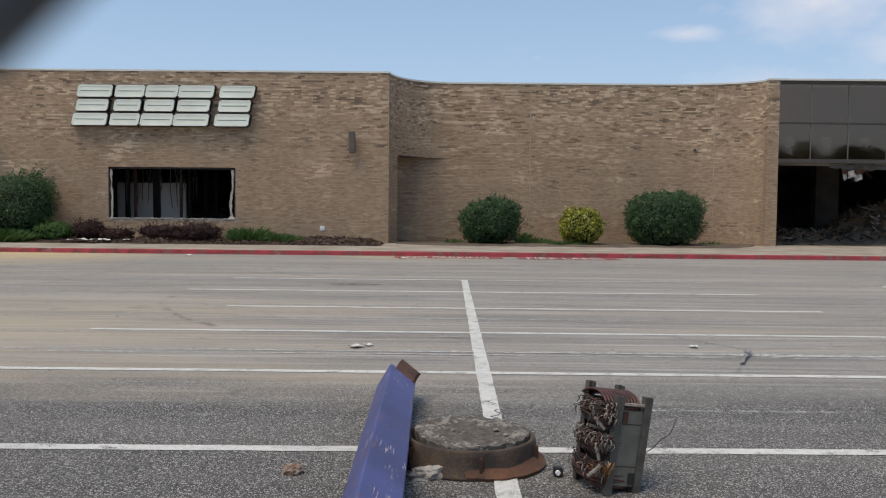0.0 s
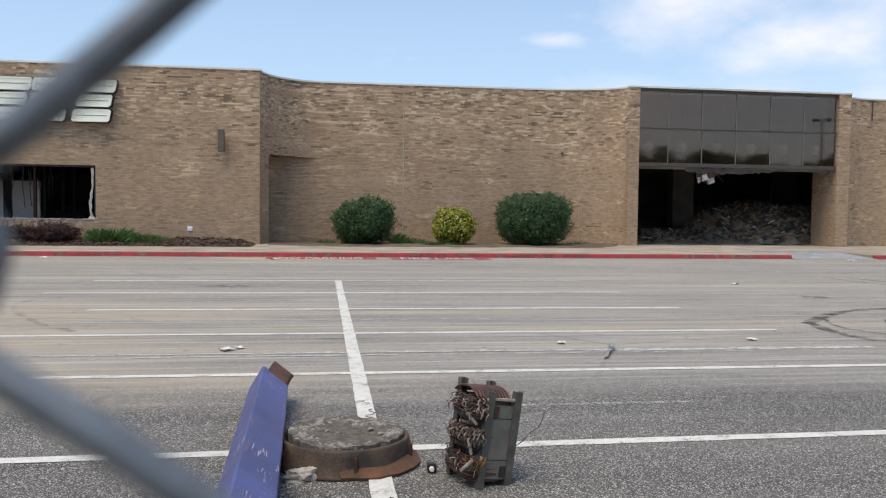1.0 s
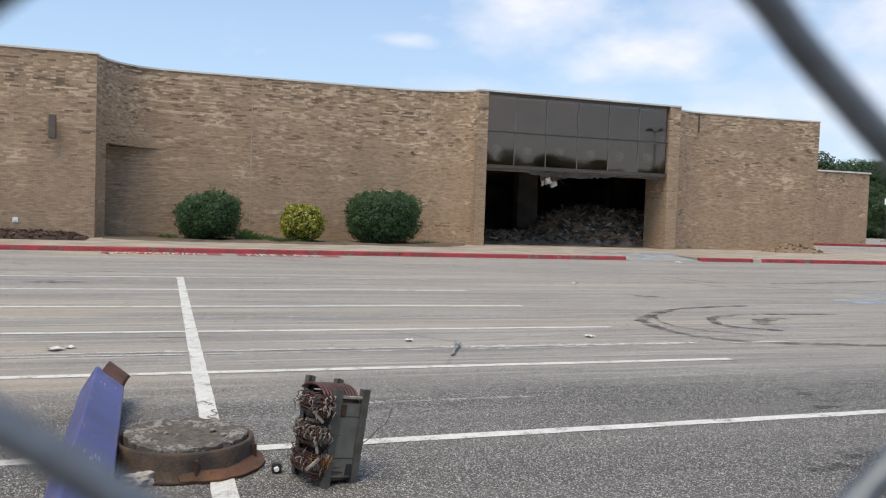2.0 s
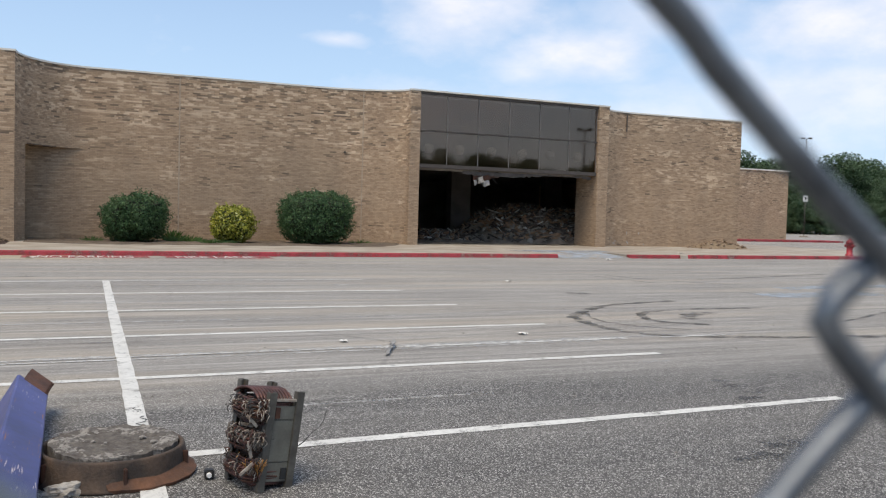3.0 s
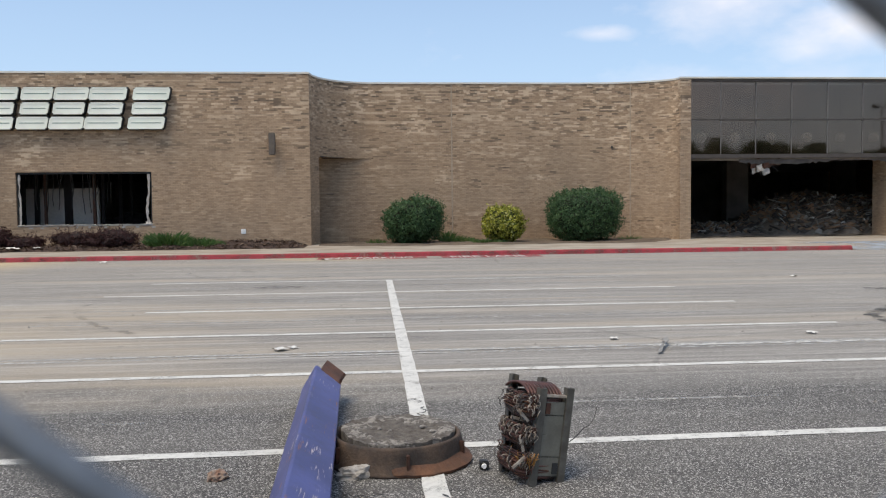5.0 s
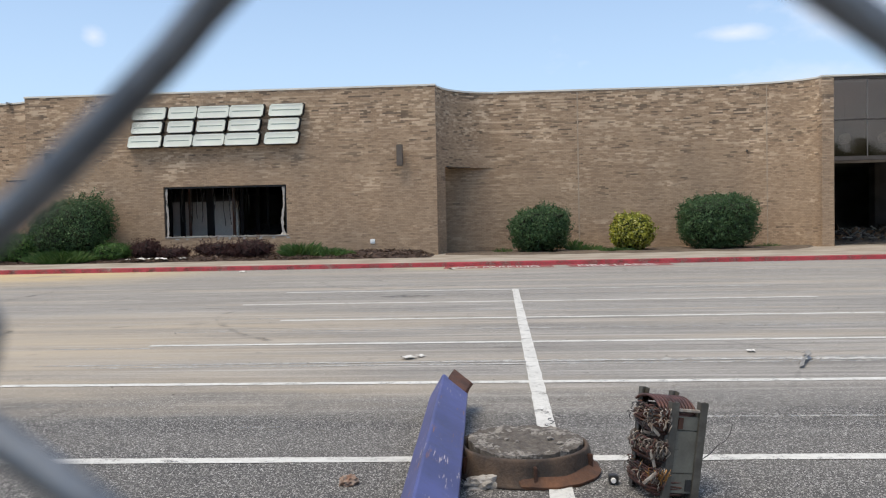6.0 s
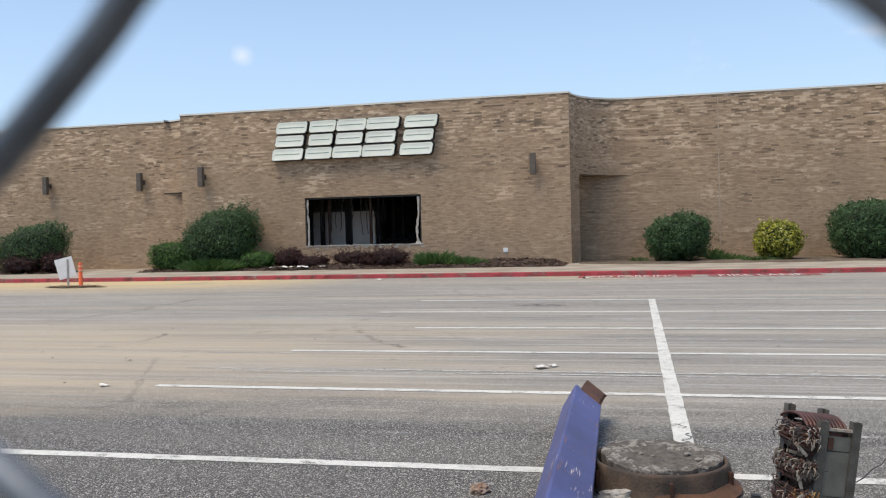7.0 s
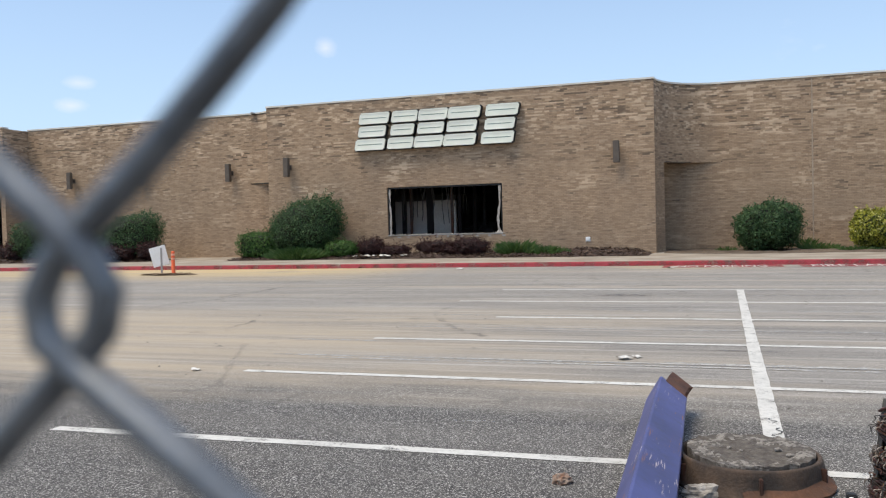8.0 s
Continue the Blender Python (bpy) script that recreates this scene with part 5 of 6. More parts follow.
def bush(name, x, y, z, rx, ry, h, mat, core, label, count=6500, leaf=0.04, power=2.6, lump=0.07, seed=1, sprigs=30, category="bush", lean=0.0, tilt=0.0, wild=0, side=0.0):
    rng = np.random.default_rng(seed)
    ob = thing(name, (x, y, z), label, category)
    rz = h / 2
    pts, nor = hull(rng, count, rx, ry, rz, power, lump, seed)
    inward = rng.uniform(0.78, 0.965, count)[:, None]
    ragged = np.array([noise.noise(Vector(p * 3.3 + seed)) for p in pts])[:, None]
    tufty = np.array([noise.noise(Vector(p * 7.5 + 2.0 * seed)) for p in pts])[:, None]
    pts = pts * (inward + 0.10 * ragged + 0.075 * tufty)
    extra = []
    # long loose shoots above the clipped shape
    tops = [j for j in range(count) if pts[j, 2] > rz * 0.45 and pts[j, 0] > side * rx]
    for i in range(wild):
        j = tops[rng.integers(len(tops))]
        tip = nor[j] * np.array([0.7, 0.7, 0.4]) * rng.uniform(0.25, 0.55) + np.array([rng.uniform(-0.05, 0.12), 0, rng.uniform(0.12, 0.38)])
        extra += [pts[j] + tip * q + np.array([0, 0, -0.16 * q * q]) + rng.normal(scale=0.035, size=3) for q in np.linspace(0.15, 1.0, 16)]
    for i in range(sprigs):
        j = rng.integers(count)
        if pts[j, 2] < 0:
            continue
        tip = nor[j] * rng.uniform(0.08, 0.22) + np.array([0, 0, rng.uniform(0.03, 0.12)])
        extra += [pts[j] + tip * q + rng.normal(scale=0.02, size=3) for q in (0.3, 0.5, 0.7, 0.85, 1.0)]
    if extra:
        pts = np.concatenate([pts, np.array(extra)])
        nor = np.concatenate([nor, rng.normal(size=(len(extra), 3))])
    pts[:, 0] += lean * pts[:, 2]
    pts[:, 2] += tilt * pts[:, 0] * (pts[:, 2] + rz) / h
    pts[:, 2] = np.maximum(pts[:, 2] + rz, 0.02)
    leaf_mesh("foliage", leaves(pts, nor, leaf, rng), mat, ob)
    # added dark blob stops see-through and stands for the shaded inside
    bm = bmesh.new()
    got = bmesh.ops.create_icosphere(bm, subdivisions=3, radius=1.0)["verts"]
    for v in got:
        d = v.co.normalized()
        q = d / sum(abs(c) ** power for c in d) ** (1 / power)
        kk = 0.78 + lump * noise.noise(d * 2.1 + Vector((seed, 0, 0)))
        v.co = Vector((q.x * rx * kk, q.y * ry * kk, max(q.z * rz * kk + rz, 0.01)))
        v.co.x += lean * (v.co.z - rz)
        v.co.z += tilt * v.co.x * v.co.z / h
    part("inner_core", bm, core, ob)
    for i in range(4):
        a = i * 1.7 + seed
        v, f = tube([(0.12 * math.cos(a), 0.12 * math.sin(a), 0.0), (0.2 * rx * math.cos(a), 0.2 * ry * math.sin(a), h * 0.35), (0.5 * rx * math.cos(a), 0.5 * ry * math.sin(a), h * 0.7)], [0.035, 0.025, 0.01], 6)
        raw("stem", v, f, BARK, ob)
    return ob


def tuft(name, x, y, z, rx, ry, h, label, count=700, seed=1, mat=None):
    rng = np.random.default_rng(seed)
    ob = thing(name, (x, y, z), label, "grass")
    verts = []
    for i in range(count):
        r, a = math.sqrt(rng.uniform()), rng.uniform(0, 6.283)
        px, py = rx * r * math.cos(a), ry * r * math.sin(a)
        hh = h * rng.uniform(0.5, 1.1) * (1 - 0.55 * r * r)
        lean = rng.normal(scale=0.35, size=2) * hh + np.array([px, py]) * 0.25
        w = rng.uniform(0.008, 0.018)
        wa = rng.uniform(0, 3.14)
        dx, dy = w * math.cos(wa), w * math.sin(wa)
        verts += [(px - dx, py - dy, 0), (px + dx, py + dy, 0), (px + dx * 0.6 + lean[0] * 0.5, py + dy * 0.6 + lean[1] * 0.5, hh * 0.65), (px + lean[0], py + lean[1], hh * 0.92)]
    leaf_mesh("foliage", np.array(verts), mat or GRASS, ob)
    return ob


BED = WALK_Z + 0.02


def build_plants():
    def bed_height(x, y, x0, x1):
        edge = max(0.0, min(1.0, (y - 30.1) * 2.2, (32.72 - y) * 3.0, (x - x0) * 1.5, (x1 - x) * 1.5))
        h = 0.17 * (0.7 + 0.8 * noise.noise(Vector((x * 0.5, y * 0.9, 0)))) + 0.07 * noise.noise(Vector((x * 2.1, y * 2.5, 3))) + 0.035 * noise.noise(Vector((x * 6.0, y * 6.0, 8)))
        if x > -7.2 and y > 31.0:
            h += 0.13 * math.sin(max(0.0, min(1.0, (x + 7.2) / 4.0)) * math.pi)
        return WALK_Z + 0.004 + max(0.0, h) * edge
    chips = ([], [])
    rg = random.Random(52)
    for x0, x1 in ((-36.0, -26.2), (-21.8, -3.05)):
        nx, ny = int((x1 - x0) / 0.12), 22
        verts = []
        for i in range(nx + 1):
            for j in range(ny + 1):
                x, y = x0 + (x1 - x0) * i / nx, 30.1 + 2.62 * j / ny
                verts.append((x, y, bed_height(x, y, x0, x1)))
        faces = [(i * (ny + 1) + j, (i + 1) * (ny + 1) + j, (i + 1) * (ny + 1) + j + 1, i * (ny + 1) + j + 1) for i in range(nx) for j in range(ny)]
        structure(raw("planting_bed", verts, faces, MULCH), "dark bark mulch in the planting bed under the window", "planting bed")
        for i in range(int((x1 - x0) * 210)):
            x, y = rg.uniform(x0 + 0.1, x1 - 0.1), rg.uniform(30.1, 32.6)
            z = bed_height(x, y, x0, x1) + 0.02
            m = Matrix.Translation((x, y, z)) @ Euler((rg.uniform(-0.6, 0.6), rg.uniform(-0.6, 0.6), rg.uniform(0, 6.28))).to_matrix().to_4x4()
            a, b = rg.uniform(0.04, 0.13), rg.uniform(0.012, 0.035)
            k = len(chips[0])
            chips[0].extend([m @ Vector(p) for p in ((-a, -b, 0), (a, -b * 0.6, 0.01), (a * 0.8, b, 0.0), (-a * 0.9, b * 0.8, 0.012))])
            chips[1].append((k, k + 1, k + 2, k + 3))
    tagged(raw("bark_chips", chips[0], chips[1], leaf_material("bark_chip", (0.035, 0.022, 0.016), (0.10, 0.062, 0.044), (0.20, 0.15, 0.11))), "loose bark chips and dead leaves on the bed", "mulch", kind="stuff")
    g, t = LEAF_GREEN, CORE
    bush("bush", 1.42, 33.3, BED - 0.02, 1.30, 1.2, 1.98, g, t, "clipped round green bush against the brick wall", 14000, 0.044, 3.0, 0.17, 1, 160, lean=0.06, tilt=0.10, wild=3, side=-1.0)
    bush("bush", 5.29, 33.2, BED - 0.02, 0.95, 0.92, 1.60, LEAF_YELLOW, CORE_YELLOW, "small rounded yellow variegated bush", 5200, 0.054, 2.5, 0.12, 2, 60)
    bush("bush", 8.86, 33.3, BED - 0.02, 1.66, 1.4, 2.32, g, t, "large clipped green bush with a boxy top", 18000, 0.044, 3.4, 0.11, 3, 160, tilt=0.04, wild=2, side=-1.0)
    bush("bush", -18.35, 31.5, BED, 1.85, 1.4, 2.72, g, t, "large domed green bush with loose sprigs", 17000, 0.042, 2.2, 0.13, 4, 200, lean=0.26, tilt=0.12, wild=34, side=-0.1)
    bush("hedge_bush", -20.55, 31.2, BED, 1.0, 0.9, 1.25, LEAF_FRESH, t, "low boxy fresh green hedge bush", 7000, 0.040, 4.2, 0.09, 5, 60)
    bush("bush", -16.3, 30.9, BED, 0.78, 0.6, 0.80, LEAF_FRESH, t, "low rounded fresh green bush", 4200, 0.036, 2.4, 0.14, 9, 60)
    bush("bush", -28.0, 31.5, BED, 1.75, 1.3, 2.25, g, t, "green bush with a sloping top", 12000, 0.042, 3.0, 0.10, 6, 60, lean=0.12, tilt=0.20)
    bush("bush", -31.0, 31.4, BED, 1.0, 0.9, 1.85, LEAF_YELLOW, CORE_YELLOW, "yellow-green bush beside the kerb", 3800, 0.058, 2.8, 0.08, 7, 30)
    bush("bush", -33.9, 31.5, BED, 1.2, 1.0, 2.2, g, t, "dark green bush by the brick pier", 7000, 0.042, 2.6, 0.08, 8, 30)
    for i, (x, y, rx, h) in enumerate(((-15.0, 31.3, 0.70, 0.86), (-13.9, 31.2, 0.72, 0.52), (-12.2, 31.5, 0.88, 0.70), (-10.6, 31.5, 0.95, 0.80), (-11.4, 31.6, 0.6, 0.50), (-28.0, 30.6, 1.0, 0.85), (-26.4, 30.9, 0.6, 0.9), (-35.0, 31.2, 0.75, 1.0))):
        bush("shrub", x, y, BED, rx, 0.6, h, LEAF_RED, plain("shaded_red_core", (0.02, 0.010, 0.010), (0.012, 0.008, 0.008), 8.0, 0.9), "low dark red barberry shrub in mulch", 3000, 0.038, 2.3, 0.34, 20 + i, 110, "shrub")
    for i, (x, y, rx, ry, h, n) in enumerate(((-18.3, 30.5, 1.35, 0.45, 0.62, 2600), (-8.4, 31.1, 0.75, 0.5, 0.75, 1200), (-7.2, 31.0, 0.9, 0.45, 0.5, 1100), (3.4, 33.6, 0.7, 0.35, 0.35, 350), (2.95, 34.6, 0.35, 0.3, 0.6, 150), (4.6, 32.7, 0.7, 0.25, 0.22, 300), (-0.2, 33.4, 0.4, 0.3, 0.25, 120), (11.2, 34.2, 0.5, 0.3, 0.22, 120))):
        tuft("grass_tuft", x, y, BED, rx, ry, h, "long green grass tuft growing in the bed", n, 40 + i)
    verts, faces = [], []
    nx, ny = 150, 24
    for i in range(nx + 1):
        x = -2.6 + 15.6 * i / nx
        front = 31.0 + 0.55 * noise.noise(Vector((x * 0.45, 0, 2))) + 0.25 * noise.noise(Vector((x * 1.9, 0, 6))) + 2.6 * max(0.0, (x - 10.4) / 2.6) ** 2 + 1.2 * max(0.0, (-x - 0.8) / 1.8)
        back = MAIN_Y - 0.01 if x < 8.9 else ENTRY_Y + (MAIN_Y - ENTRY_Y) * math.sin(math.acos(max(0.0, min(1.0, 1 - (13.4 - x) / 4.5)))) - 0.01
        front = min(front, back - 0.1)
        for j in range(ny + 1):
            y = front + (back - front) * j / ny
            rise = min(1.0, j / 4) * (0.035 + 0.04 * noise.noise(Vector((x * 1.3, y * 1.3, 1))) + 0.02 * noise.noise(Vector((x * 5, y * 5, 4))))
            verts.append((x, y, WALK_Z + 0.003 + max(0.0, rise)))
    faces = [(i * (ny + 1) + j, (i + 1) * (ny + 1) + j, (i + 1) * (ny + 1) + j + 1, i * (ny + 1) + j + 1) for i in range(nx) for j in range(ny)]
    structure(raw("planting_bed", verts, faces, plain("dry_bed_soil", (0.165, 0.125, 0.088), (0.075, 0.055, 0.040), 2.2, 0.95, 50.0, bump=0.8, depth=0.03)), "strip of dry dark soil under the clipped bushes", "planting bed")


def tree_proto(seed, height):
    rng = np.random.default_rng(seed)
    ob = thing("tree", (0, 0, 0), "broad-leaved tree in full dark green leaf", "tree", "wood beyond the car park")
    v, f = tube([(0, 0, 0), (0.1, 0.05, height * 0.3), (-0.1, 0.1, height * 0.62), (0.05, 0, height * 0.85)], [0.30, 0.22, 0.13, 0.04], 8)
    raw("trunk", v, f, BARK, ob, "", True)
    pts, nor = [], []
    for i in range(17):
        z = height * rng.uniform(0.12, 0.92)
        spread = height * 0.30 * math.sin(math.pi * min(1, (z / height + 0.12))) ** 0.6
        a = rng.uniform(0, 6.283)
        c = np.array([math.cos(a) * spread * rng.uniform(0.2, 1), math.sin(a) * spread * rng.uniform(0.2, 1), z])
        r = height * rng.uniform(0.09, 0.155)
        n = 720
        d = rng.normal(size=(n, 3))
        d /= np.linalg.norm(d, axis=1)[:, None]
        pts.append(c + d * r * rng.uniform(0.55, 1.12, n)[:, None] * np.array([1.1, 1.1, 0.8]))
        nor.append(d)
        v, f = tube([(0, 0, max(0.5, z - r * 1.6)), tuple(c * np.array([0.5, 0.5, 1]) - np.array([0, 0, r * 0.6])), tuple(c)], [0.09, 0.06, 0.02], 5)
        raw("limb", v, f, BARK, ob)
    p, q = np.concatenate(pts), np.concatenate(nor)
    p[:, 2] = np.minimum(np.maximum(p[:, 2], 0.4), height)
    leaf_mesh("crown", leaves(p, q, height * 0.0125, rng, 0.65), LEAF_DARK, ob)
    return ob


def build_trees():
    protos = [tree_proto(61 + i, 11.0 + i * 0.8) for i in range(5)]
    rg = random.Random(9)
    spots = []
    for i in range(74):
        t = i / 73
        spots.append((62 + 100 * t + rg.uniform(-1, 1), 112 - 14 * t + rg.uniform(-5, 5), rg.uniform(0.84, 1.0)))
    for i in range(52):
        t = i / 51
        spots.append((64 + 96 * t + rg.uniform(-2, 2), 103 - 14 * t + rg.uniform(-4, 4), rg.uniform(0.45, 0.78)))
    for i in range(96):
        t = i / 95
        spots.append((64 + 96 * t + rg.uniform(-1, 1), 99 - 14 * t + rg.uniform(-2, 2), rg.uniform(0.24, 0.42)))
    for i in range(20):
        spots.append((-70 + 150 * i / 19 + rg.uniform(-4, 4), -58 + rg.uniform(-5, 5), rg.uniform(0.80, 1.08)))
    for i in range(34):
        spots.append((38 + 60 * i / 33 + rg.uniform(-1, 1), -58 + rg.uniform(-2, 2), -rg.uniform(9.6, 11.8)))
    for i, p in enumerate(protos):
        p.matrix_basis = pose(66 + i * 17, 118 + i, 0, 0, 0, i * 70)
    for x, y, s in spots:
        which = rg.randrange(5)
        ob = copy_thing(protos[which], Matrix.Identity(4))
        s = -s / (11.0 + which * 0.8) if s < 0 else s
        ob.matrix_basis = pose(x, y, 0, 0, 0, rg.uniform(0, 360)) @ Matrix.Diagonal((s * 1.08, s * 1.08, s, 1))


build_plants()
build_trees()

# ---- fixtures on the building ----
def slanted(bm, x0, x1, z0, z1, y0, y1, lean=0.20, bevel=0.05):
    got = box(bm, x0, x1, y0, y1, z0, z1, bevel)
    for v in got:
        v.co.x += (v.co.z - 5.0) * lean


def build_sign():
    """The shop sign as plain slanted bars."""
    sign = thing("store_sign", (0, FRONT_Y, 0), "pale raised sign bars with dark edges over the window", "sign")
    spans = [(-16.22, -14.78), (-14.64, -13.42), (-13.36, -12.02), (-11.98, -10.52), (-10.26, -8.82)]
    z0, z1 = 5.00, 6.68
    for a, b in spans:
        for k, (lo, hi, x0, x1) in enumerate(((z0, z0 + 0.50, a, b), (z0 + 0.60, z0 + 1.08, a + 0.06, b - 0.06), (z1 - 0.50, z1, a, b))):
            bm = bmesh.new()
            slanted(bm, x0 - 0.03, x1 + 0.03, lo - 0.03, hi + 0.03, -0.30, -0.03)
            block = part("bar", bm, SIGN_SIDE, sign, "dark sign edge")
            bm = bmesh.new()
            slanted(bm, x0, x1, lo, hi, -0.335, -0.302)
            part("face", bm, SIGN_WHITE, block, "aged white acrylic face")
            bm = bmesh.new()
            m = (lo + hi) / 2
            slanted(bm, x0 + 0.12, x1 - 0.12, m - 0.015, m + 0.015, -0.342, -0.337, bevel=0.0)
            part("inlay", bm, SIGN_GREEN, block, "thin green inlay")


def build_wall_lamps():
    proto = thing("wall_lamp", (0, 0, 0), "brown upright box lamp bracketed to the brick wall", "lamp", "lamps along the store front")
    bm = bmesh.new()
    box(bm, -0.13, 0.13, -0.42, -0.20, -0.45, 0.45, 0.02)
    part("housing", bm, TAN_METAL, proto)
    bm = bmesh.new()
    box(bm, -0.05, 0.05, -0.20, 0.0, -0.06, 0.06, 0.01)
    part("bracket", bm, BRONZE, proto)
    bm = bmesh.new()
    box(bm, -0.11, 0.11, -0.012, 0.0, -0.12, 0.12, 0.004)
    part("back_plate", bm, BRONZE, proto)
    proto.matrix_basis = pose(-4.45, FRONT_Y, 4.38)
    for x, y in ((-19.75, FRONT_Y), (-24.0, WEST_Y), (-29.3, WEST_Y), (-33.9, WEST_Y)):
        copy_thing(proto, pose(x, y, 4.42))
    sock = thing("wall_outlet", (-5.73, FRONT_Y, 0.77), "small white outlet cover low on the brick", "outlet")
    bm = bmesh.new()
    box(bm, -0.10, 0.10, -0.03, 0.0, -0.10, 0.10, 0.012)
    part("cover", bm, WHITE, sock)
    bm = bmesh.new()
    box(bm, -0.05, 0.05, -0.042, -0.028, -0.05, 0.05, 0.006)
    part("flap", bm, WHITE, sock)
    for x, y, z in ((10.72, 35.38, 4.40),):
        v = thing("vent_stub", (x, y, z), "small dark pipe stub in the brick wall", "vent")
        bm = bmesh.new()
        got = bmesh.ops.create_cone(bm, cap_ends=True, segments=12, radius1=0.05, radius2=0.05, depth=0.12)["verts"]
        bmesh.ops.transform(bm, matrix=Matrix.Rotation(radians(90), 4, "X"), verts=got)
        part("pipe", bm, BRONZE, v)


def build_window():
    x0, x1, z0, z1 = -14.82, -9.42, 1.12, 3.29
    win = thing("window_2", (0, FRONT_Y, 0), "broken-out display window with torn white frame strips", "window")
    tagged(win, kind="structure")
    bm = bmesh.new()
    box(bm, x0, x1, -0.02, 0.28, z0 - 0.05, z0 - 0.002, 0.01)
    part("window_sill", bm, PLASTER, win)
    for name, b in (("window_frame", (x0 + 0.002, x0 + 0.07, 0.10, 0.2, z0, z1 - 0.08)), ("window_frame", (x1 - 0.07, x1 - 0.002, 0.10, 0.2, z0, z1 - 0.08)), ("window_frame", (x0 + 0.002, x1 - 0.002, 0.10, 0.2, z1 - 0.08, z1 - 0.002))):
        bm = bmesh.new()
        box(bm, *b, 0.006)
        part(name, bm, BLACK, win)
    rg = random.Random(31)
    for x, w, wob in ((x0 + 0.13, 0.09, 0.02), (x1 - 0.17, 0.10, 0.05)):
        verts, faces = [], []
        for i in range(13):
            z = z0 + (z1 - z0 - 0.1) * i / 12
            dx = wob * math.sin(i * 0.5) * (1 if x < -12 else -1) + rg.uniform(-0.02, 0.02)
            ww = w * rg.uniform(0.55, 1.2)
            if i in (8, 9) and x < -12:
                ww *= 0.4
            verts += [(x + dx - ww / 2, 0.06, z), (x + dx + ww / 2, 0.055, z), (x + dx + ww / 2, 0.085, z), (x + dx - ww / 2, 0.09, z)]
            if i:
                a = (i - 1) * 4
                faces += [(a + k, a + (k + 1) % 4, a + 4 + (k + 1) % 4, a + 4 + k) for k in range(4)]
        raw("torn_strip", verts, faces, PLASTER, win, "torn white frame strip")
    verts, faces = [], []
    for i in range(46):
        x = x0 + 0.05 + (x1 - x0 - 0.1) * i / 45
        h = rg.uniform(0.004, 0.03) * (4.5 if i > 42 else 1)
        k = len(verts)
        verts += [(x, -0.03, z0), (x + 0.13, -0.03, z0), (x + 0.10, 0.03, z0 + h), (x + 0.02, 0.05, z0 + h * 0.8), (x, 0.1, z0), (x + 0.13, 0.1, z0)]
        faces += [(k, k + 1, k + 2, k + 3), (k + 3, k + 2, k + 5, k + 4), (k, k + 3, k + 4), (k + 1, k + 5, k + 2)]
    raw("plaster_crumbs", verts, faces, PLASTER, win, "white plaster crumbs on the sill")
    # rows of patched mortar under the sill
    for i in range(9):
        bm = bmesh.new()
        x = x0 + 0.4 + i * 0.62 + rg.uniform(-0.1, 0.1)
        box(bm, x, x + rg.uniform(0.08, 0.2), -0.012, 0.0, 0.98, 0.98 + rg.uniform(0.04, 0.09), 0.004)
        part("mortar_patch", bm, PLASTER, win)
    # the stripped room behind
    bm = bmesh.new()
    box(bm, -20.3, -12.45, 35.6, 35.8, WALK_Z, 2.70)
    structure(part("wall_stripped", bm, GREY_WALL), "stripped grey partition wall inside the store", "wall")
    bm = bmesh.new()
    box(bm, -20.3, -3.6, 33.05, 38.3, WALK_Z + 0.003, WALK_Z + 0.02)
    structure(part("floor_display", bm, DARK_WALL), "dark littered floor behind the window", "floor")
    # near black for studs and heap: the dim room's shade put into their colour
    room_shade = plain("black_room_shade", (0.013, 0.011, 0.010), (0.008, 0.007, 0.007), 3.0, 0.9, specular=0.15)
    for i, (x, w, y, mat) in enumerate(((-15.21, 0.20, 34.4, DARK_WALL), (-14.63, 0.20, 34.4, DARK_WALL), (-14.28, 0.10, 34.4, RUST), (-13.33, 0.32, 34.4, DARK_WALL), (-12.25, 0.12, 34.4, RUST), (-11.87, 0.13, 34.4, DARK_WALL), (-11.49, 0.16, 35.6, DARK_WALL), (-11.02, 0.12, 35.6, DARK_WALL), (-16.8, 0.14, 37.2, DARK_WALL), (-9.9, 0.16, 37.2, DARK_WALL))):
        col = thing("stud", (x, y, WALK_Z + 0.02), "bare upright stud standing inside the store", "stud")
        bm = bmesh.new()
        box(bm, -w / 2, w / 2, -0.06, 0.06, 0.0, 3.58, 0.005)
        part("upright", bm, room_shade if mat is DARK_WALL else mat, col)
    lines = []
    for i in range(26):
        x = rg.uniform(-15.1, -11.6)
        y = rg.uniform(34.0, 35.4)
        ln = rg.uniform(0.6, 1.9)
        s = rg.uniform(-0.15, 0.15)
        lines.append([(x + s * t + 0.03 * math.sin(t * 7 + i), y, 3.74 - 0.35 - ln * t) if t else (x, y, 3.74) for t in (0, 0.2, 0.4, 0.6, 0.8, 1.0)])
    v, f = tubes(lines, 0.018, 5)
    ob = raw("hanging_cables", v, f, DARK_WIRE)
    tagged(ob, "torn dark cables hanging from the ceiling", "cable", kind="stuff")
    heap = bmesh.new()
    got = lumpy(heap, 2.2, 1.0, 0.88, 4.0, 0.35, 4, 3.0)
    ob = part("rubble_mound", heap, room_shade)
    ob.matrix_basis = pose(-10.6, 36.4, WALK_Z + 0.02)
    tagged(ob, "dark heap of debris behind the broken window", "debris")


